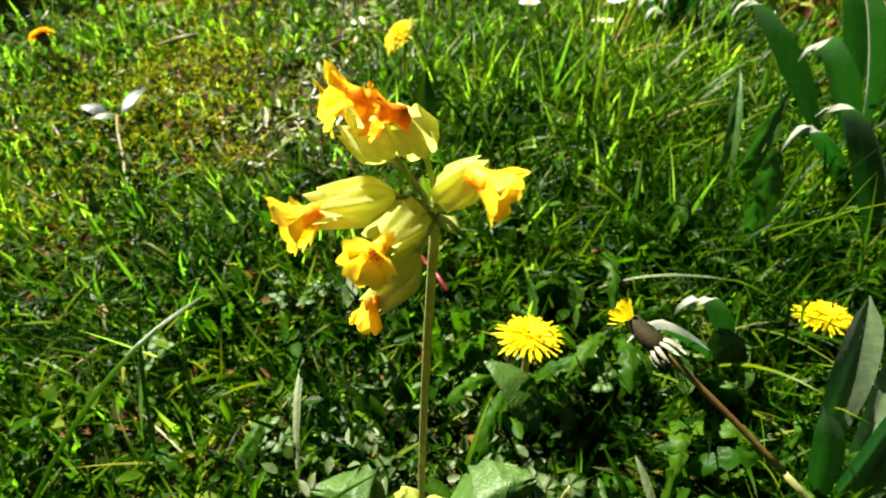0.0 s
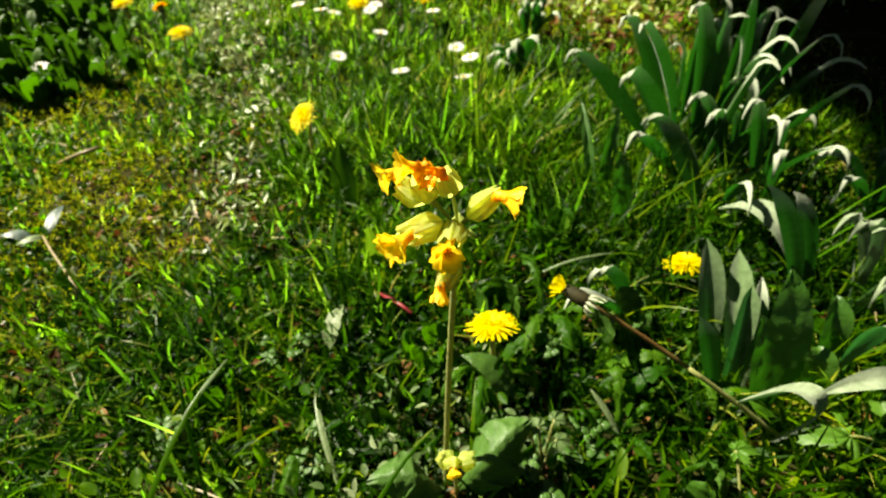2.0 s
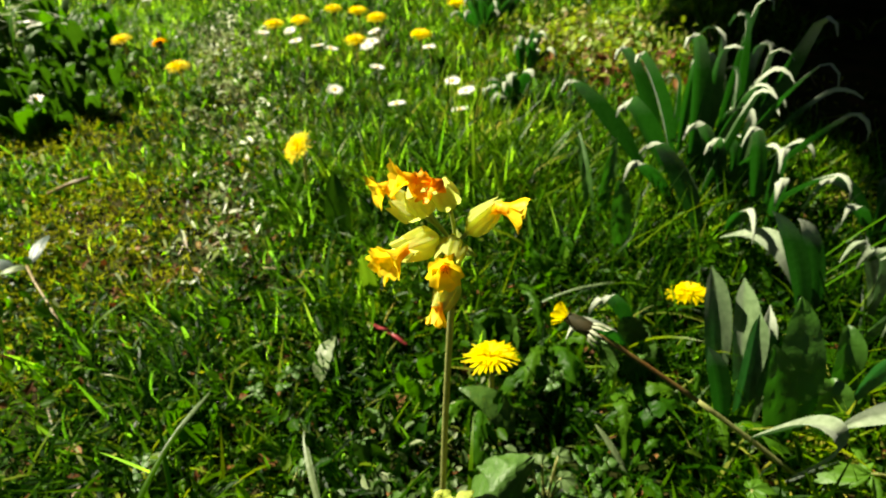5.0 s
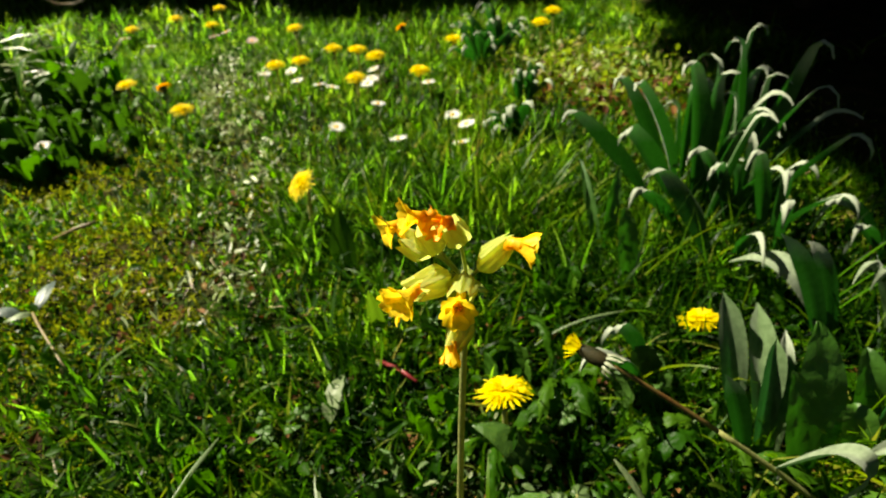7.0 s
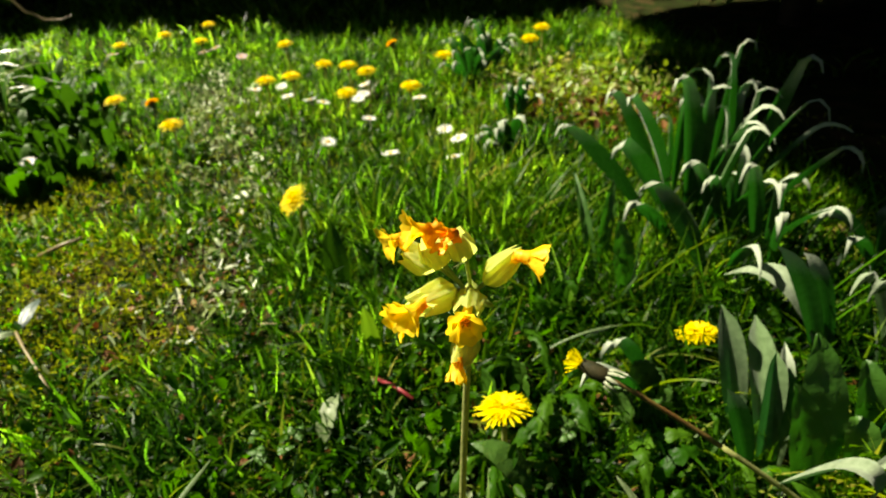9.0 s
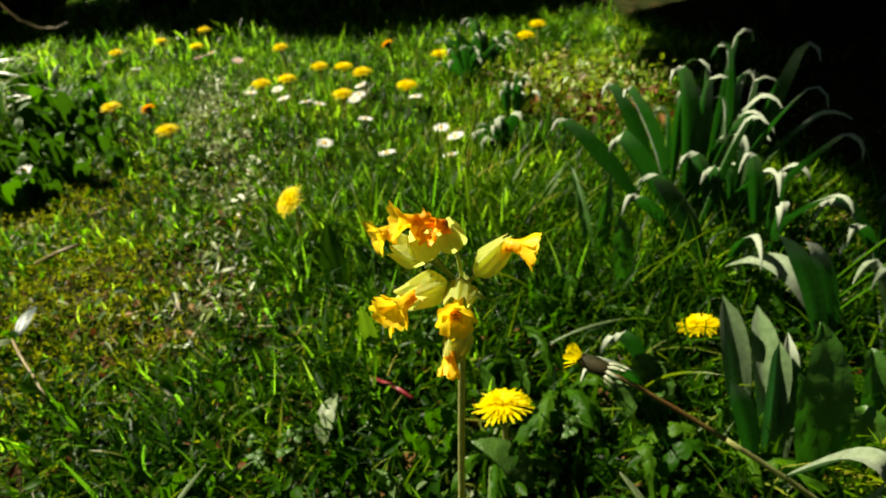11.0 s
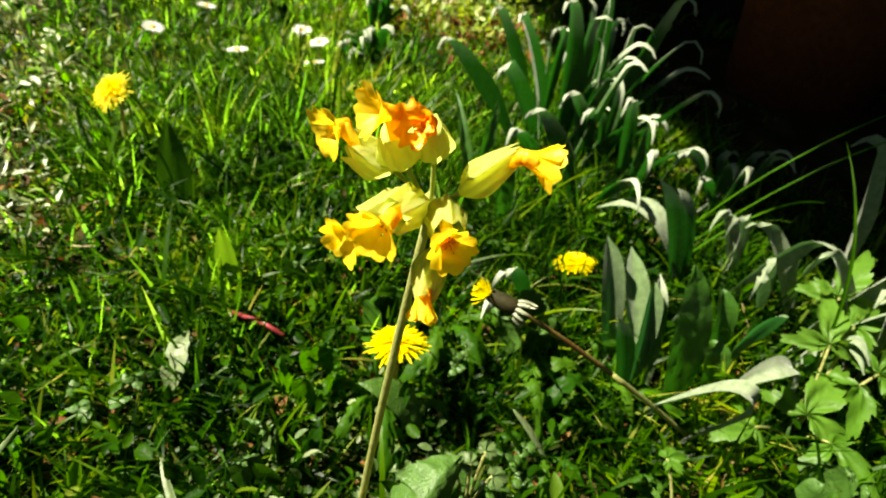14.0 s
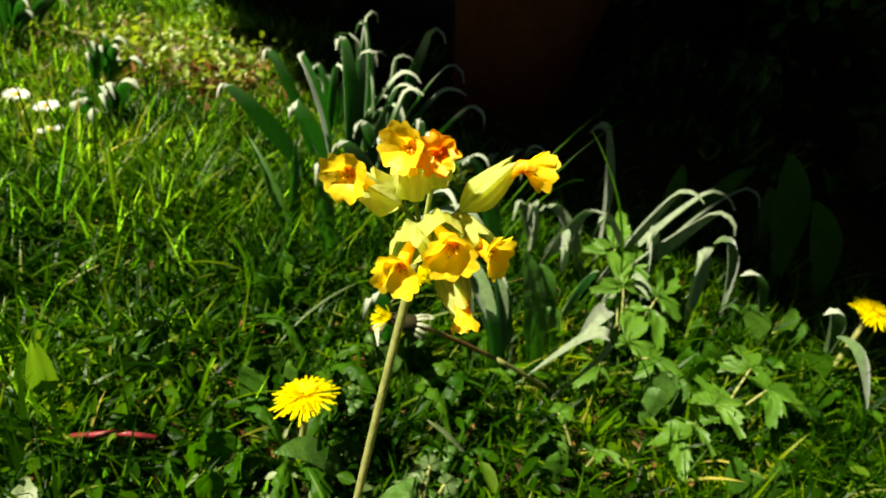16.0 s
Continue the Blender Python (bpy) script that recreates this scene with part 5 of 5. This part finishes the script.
single("pale_leaf", (-0.058, 0.158, 0.004), (-0.050, 0.170, 0.024), (-0.038, 0.186, 0.018), 0.017, DEAD_LEAF, "pale ragged half-dead leaf among the grass", "leaf", shape=ragged, across=(0.8, -0.5, 0.2), cup=0.35, wave=0.0003, rows=20)
single("upright_leaf", (0.003, 0.236, -0.008), (0.003, 0.232, 0.030), (0.000, 0.226, 0.060), 0.015, BRIGHT, "single upright bright green oval leaf in the grass", "leaf", shape=oval, across=(0.95, -0.3, 0), cup=0.15)
single("dark_leaf", (0.000, 0.345, -0.006), (0.000, 0.350, 0.035), (0.006, 0.362, 0.068), 0.026, DARK_HERB, "broad dark green oval leaf standing in the grass", "leaf", shape=oval, across=(0.95, -0.3, 0), cup=0.2)
single("dark_leaf", (0.030, 0.350, -0.006), (0.040, 0.350, 0.03), (0.050, 0.340, 0.045), 0.020, DARK_HERB, "broad dark green oval leaf standing in the grass", "leaf", shape=oval, cup=0.2)
single("grass_stalk", (0.315, 0.095, -0.006), (0.345, 0.070, 0.105), (0.412, 0.018, 0.172), 0.0015, GRASS, "long green grass blade leaning into the shade", "grass blade", shape=narrow, cols=3, cup=0.6, across=(0.1, -0.5, 0.8))
single("grass_stalk", (0.312, 0.088, -0.006), (0.360, 0.050, 0.112), (0.407, 0.001, 0.164), 0.0015, GRASS, "long green grass blade leaning into the shade", "grass blade", shape=narrow, cols=3, cup=0.6, across=(0.1, -0.5, 0.8))
single("grass_stalk", (0.318, 0.080, -0.006), (0.365, 0.055, 0.090), (0.395, 0.020, 0.095), 0.0032, GRASS, "long green grass blade leaning into the shade", "grass blade", shape=narrow, cols=3, cup=0.6, across=(0.1, -0.5, 0.8))
single("grass_stalk", (0.318, -0.052, -0.006), (0.316, -0.052, 0.10), (0.370, 0.025, 0.151), 0.0028, GRASS, "tall single grass blade bending over", "grass blade", shape=narrow, cols=3, cup=0.5, across=(0.39, -0.92, 0))
single("long_blade", (-0.215, -0.035, -0.008), (-0.165, 0.045, 0.105), (-0.119, 0.107, 0.079), 0.0042, GRASS, "long arching grass blade with a bleached tip", "grass blade", shape=narrow, cols=3, cup=0.5)
single("bleached_blade", (-0.145, 0.072, 0.083), (-0.132, 0.090, 0.086), (-0.118, 0.109, 0.080), 0.0036, DEAD_LEAF, "bleached end of a long grass blade", "grass blade", shape=narrow, cols=3, cup=0.4)
single("long_blade", (-0.155, 0.045, -0.008), (-0.150, 0.070, 0.060), (-0.143, 0.099, 0.094), 0.0034, GRASS, "upright grass blade with a pale tip", "grass blade", shape=narrow, cols=3, cup=0.5)
single("long_blade", (-0.100, -0.060, -0.008), (-0.075, -0.040, 0.135), (-0.017, -0.006, 0.114), 0.0030, GRASS, "dark arching grass blade close to the camera", "grass blade", shape=narrow, cols=3, cup=0.5)
single("dry_strip", (-0.075, 0.036, 0.000), (-0.078, 0.070, 0.030), (-0.075, 0.101, 0.028), 0.0050, DEAD_LEAF, "flat dry grey-green leaf strip", "dry leaf", shape=narrow, cols=5, cup=0.2)
single("dry_strip", (0.109, -0.002, 0.004), (0.105, 0.015, 0.024), (0.100, 0.030, 0.030), 0.0055, DEAD_LEAF, "flat pale green leaf strip in the weeds", "dry leaf", shape=narrow, cols=5, cup=0.2)
single("long_blade", (0.098, 0.000, 0.000), (0.092, 0.018, 0.030), (0.084, 0.034, 0.034), 0.0035, GRASS, "short green grass blade in the weeds", "grass blade", shape=narrow, cols=3, cup=0.3)
single("bright_blade", (0.163, 0.372, -0.006), (0.163, 0.374, 0.04), (0.162, 0.370, 0.082), 0.0050, BRIGHT, "single upright bright green grass blade behind the cowslip", "grass blade", shape=narrow, cols=3, cup=0.3, across=(0.95, -0.3, 0))
single("dry_grass", (0.115, 0.155, 0.010), (0.145, 0.150, 0.034), (0.188, 0.139, 0.030), 0.0026, DEAD_LEAF, "long pale dry grass blade lying across the weeds", "grass blade", shape=narrow, cols=3, cup=0.3)
CURL = [(0, 0, 0), (0.02, -0.02, 0.12), (0.05, -0.04, 0.22), (0.085, -0.05, 0.29), (0.115, -0.05, 0.28), (0.135, -0.05, 0.235), (0.150, -0.05, 0.208), (0.175, -0.05, 0.188), (0.205, -0.05, 0.184), (0.228, -0.05, 0.190)]
single("dry_grass", (-0.52, 1.30, -0.008), (0, 0, 0), (-0.296, 1.25, 0.18), 0.0085, STRAW, "broad dry curved blade arching out of tall grass", "grass blade", shape=narrow, cols=3, cup=0.3, across=(0.1, 0.8, 0.6), path=[Vector(p) for p in CURL])
single("grey_leaf", (0.058, 0.058, 0.006), (0.052, 0.074, 0.034), (0.030, 0.088, 0.033), 0.022, CRINKLE, "rounded grey-green leaf under a dandelion", "leaf", shape=oval, cup=0.15, wave=0.0006)


def runcinate(u):
    """Back-pointing teeth that grow towards a broad end, as on a dandelion leaf."""
    return (0.22 + 0.78 * u ** 0.8) * (1 - u ** 7) ** 0.5 * (0.5 + 0.5 * ((u * 5.3) % 1) ** 0.7) if u < 1 else 0.0


def rosette(x, y, count, size, seed, turn0=0.0, label="flat rosette of toothed green dandelion leaves in the grass"):
    r = random.Random(seed)
    f = Vector(on_ground(x, y))
    ob = thing("dandelion_rosette", f, label, "dandelion leaves", "dandelion rosettes")
    for k in range(count):
        a = turn0 + 2 * math.pi * (k + r.uniform(-0.3, 0.3)) / count
        n, rise = size * r.uniform(0.7, 1.15), r.uniform(0.012, 0.04)
        d = Vector((math.cos(a), math.sin(a), 0))
        tip = d * n + Vector((0, 0, r.uniform(0.004, 0.03)))
        part("leaf", leaf((0, 0, 0), d * n * 0.45 + Vector((0, 0, rise * 1.6)), tip, n * r.uniform(0.26, 0.36), shape=runcinate, cup=0.35, wave=0.0010, rows=34, cols=7, seed=k + seed), HERB, ob)
    return ob


rosette(0.050, 0.090, 6, 0.060, 1, 0.3)
rosette(0.240, 0.132, 5, 0.055, 2, 0.8)
rosette(0.185, 0.030, 6, 0.055, 3, 0.2)
rosette(0.120, 0.125, 6, 0.055, 4, 0.5)
rosette(0.115, 0.010, 5, 0.045, 5, 1.1)
rosette(-0.015, 0.440, 6, 0.06, 6)
rosette(-0.150, 0.835, 6, 0.06, 7)
rosette(-0.120, 0.030, 5, 0.045, 8)
rosette(0.355, -0.230, 6, 0.07, 9)
for k, (x, y, n, h, w) in enumerate(((-0.30, 0.84, 14, 0.07, 0.022), (-0.34, 0.92, 14, 0.08, 0.022), (-0.27, 0.95, 12, 0.07, 0.020), (-0.37, 0.79, 14, 0.07, 0.024), (-0.24, 0.87, 10, 0.05, 0.018), (-0.33, 0.80, 12, 0.06, 0.020), (-0.40, 0.86, 12, 0.09, 0.026), (-0.48, 0.80, 16, 0.10, 0.021), (-0.54, 0.88, 16, 0.12, 0.022), (-0.46, 0.92, 16, 0.11, 0.020), (-0.62, 0.80, 16, 0.12, 0.024), (-0.60, 0.95, 16, 0.13, 0.024), (-0.36, 0.97, 12, 0.08, 0.024), (-0.40, 0.96, 12, 0.10, 0.026), (-0.47, 1.10, 12, 0.14, 0.030), (-0.38, 1.20, 12, 0.12, 0.026), (-0.52, 1.32, 12, 0.16, 0.032), (-0.31, 1.06, 9, 0.08, 0.022), (-0.56, 0.98, 10, 0.14, 0.030), (-0.62, 1.55, 10, 0.16, 0.034), (-0.66, 1.08, 14, 0.15, 0.034), (-0.72, 1.24, 14, 0.16, 0.036), (-0.58, 1.20, 14, 0.15, 0.034), (-0.78, 1.42, 12, 0.17, 0.038), (-0.66, 1.38, 12, 0.16, 0.034), (-0.50, 1.02, 12, 0.12, 0.028), (-0.33, 1.09, 12, 0.10, 0.026), (-0.30, 1.22, 10, 0.09, 0.024), (-0.42, 1.30, 12, 0.13, 0.030), (-0.37, 1.13, 12, 0.11, 0.028), (-0.43, 0.86, 12, 0.11, 0.026))):
    plant_of("dock", (x, y), tuft_rows(x, y, n, h, w, 80 + k), None, "tall dark green weed with broad leaves at the lawn's edge", "plant", k, material=HERB if k % 4 == 3 else DARK_HERB, shape=oval, wave=0.0012, blade_label="broad green leaf")
litter("dead_leaves", 1500, -0.45, 0.45, -0.15, 0.60, 0.010, BROWN, "small brown dead leaves lying between the grass", "dead leaves", None, 0.012, 0.5, 0.6)
litter("broad_leaves", 800, -0.16, 0.42, -0.30, 0.26, 0.016, CARPET, "broader dark green weed leaves round the cowslip", "weeds", None, 0.03, 0.42, 0.7)

twig = thing("red_twig", (0.001, 0.179, 0.014), "thin shiny red twig lying in the grass", "twig")
part("twig_stem", tube([(-0.010, 0.030, -0.012), (-0.004, 0.010, -0.003), (0.003, -0.006, 0.003), (0.011, -0.025, 0.004)], [0.0013, 0.0016, 0.0018, 0.0015], 8), RED_TWIG, twig)

dry = thing("dry_sprig", (-0.300, 0.403, 0.004), "dry bleached sprig with pale blue-grey leaves on the moss", "dry sprig")
part("stalk", tube([(0, 0, 0.014), (0.012, -0.03, 0.014), (0.030, -0.07, 0.010), (0.036, -0.085, 0.010), (0.052, -0.12, 0.006)], [0.0012, 0.0012, 0.0011, 0.0013, 0.0007], 7), STRAW, dry, "bleached woody stalk")
part("leaf", leaf((0.002, 0.008, 0.012), (0.008, 0.030, 0.024), (0.012, 0.050, 0.014), 0.014, shape=oval, cup=0.3), BLUE_LEAF, dry)
part("leaf", leaf((-0.010, 0.002, 0.012), (-0.022, 0.006, 0.028), (-0.038, 0.010, 0.020), 0.014, shape=oval, cup=0.3), BLUE_LEAF, dry)
part("leaf", leaf((0.0, 0.0, 0.014), (-0.012, -0.006, 0.022), (-0.024, -0.004, 0.014), 0.010, shape=oval, cup=0.3), DEAD_LEAF, dry)
stick = thing("white_stick", (-0.280, 0.548, 0.02), "short pale weathered stick lying on the moss", "stick")
part("stick_wood", tube([(-0.028, 0.010, -0.004), (0, 0.001, 0.006), (0.027, -0.010, 0.014)], [0.0018, 0.0022, 0.0018], 7), STRAW, stick)


# ---- smaller clumps farther off ----
for k, (x, y, n, h, w) in enumerate(((0.40, 0.90, 13, 0.10, 0.013), (0.47, 0.95, 12, 0.10, 0.013), (0.37, 0.66, 9, 0.070, 0.014), (0.285, 0.545, 8, 0.065, 0.020), (0.46, 0.10, 8, 0.09, 0.014), (0.50, 0.36, 9, 0.11, 0.014))):
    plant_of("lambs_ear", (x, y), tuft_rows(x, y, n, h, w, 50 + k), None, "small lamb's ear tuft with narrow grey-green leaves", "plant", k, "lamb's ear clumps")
lobed_plant("creeping_weed", (0.66, 0.74), [(0.652, 0.762, 0.07, 0.030, 60, 30), (0.62, 0.70, 0.035, 0.025, 150, 20), (0.70, 0.72, 0.05, 0.025, -20, 20), (0.68, 0.80, 0.05, 0.024, 90, 25), (0.60, 0.66, 0.03, 0.022, 200, 20)], "sunlit yellow-green weed at the edge of the shade", "plant", 5, 0.25)
litter("bed_leaves", 2000, 0.44, 0.80, 0.52, 0.95, 0.014, BRIGHT_STUFF, "yellow-green seedlings on the bare bed", "weeds", lambda x, y: worn(x, y) * 0.9, 0.05, 0.6, 0.9)
litter("bed_straw", 1500, 0.40, 0.76, 0.48, 0.92, 0.014, STRAW, "bleached dry bits on the bare bed", "straw", lambda x, y: worn(x, y) * 0.8, 0.03, 0.3, 0.8)
litter("bed_litter", 900, 0.38, 0.66, 0.45, 0.80, 0.014, BROWN, "reddish-brown dead leaves on the bare bed", "dead leaves", lambda x, y: np.exp(-(((x - 0.50) / 0.09) ** 2 + ((y - 0.58) / 0.10) ** 2)), 0.03, 0.6, 0.8)


# ---- broad weeds in the near lawn ----
BROAD = [(0.078, 0.135, 7, 0.040, 0.021), (0.018, 0.120, 6, 0.034, 0.017), (0.165, 0.085, 7, 0.040, 0.020), (0.135, -0.045, 6, 0.032, 0.018), (0.300, -0.130, 7, 0.045, 0.021), (0.235, -0.100, 6, 0.036, 0.019), (0.205, -0.175, 6, 0.034, 0.020), (0.330, -0.215, 7, 0.045, 0.022), (-0.035, 0.095, 6, 0.030, 0.015), (-0.090, -0.010, 6, 0.030, 0.016), (0.160, 0.200, 7, 0.040, 0.019), (0.060, 0.215, 6, 0.036, 0.018), (0.385, -0.180, 7, 0.050, 0.022), (-0.150, 0.150, 6, 0.030, 0.015)]
for k, (x, y, n, h, w) in enumerate(BROAD):
    plant_of("broadleaf_weed", (x, y), tuft_rows(x, y, n, h, w, 120 + k), None, "low weed with broad dark green oval leaves", "weed", k, "broad weeds in the lawn", material=(DARK_HERB, HERB, CRINKLE)[k % 3], shape=oval, wave=0.0008, blade_label="broad oval green leaf")
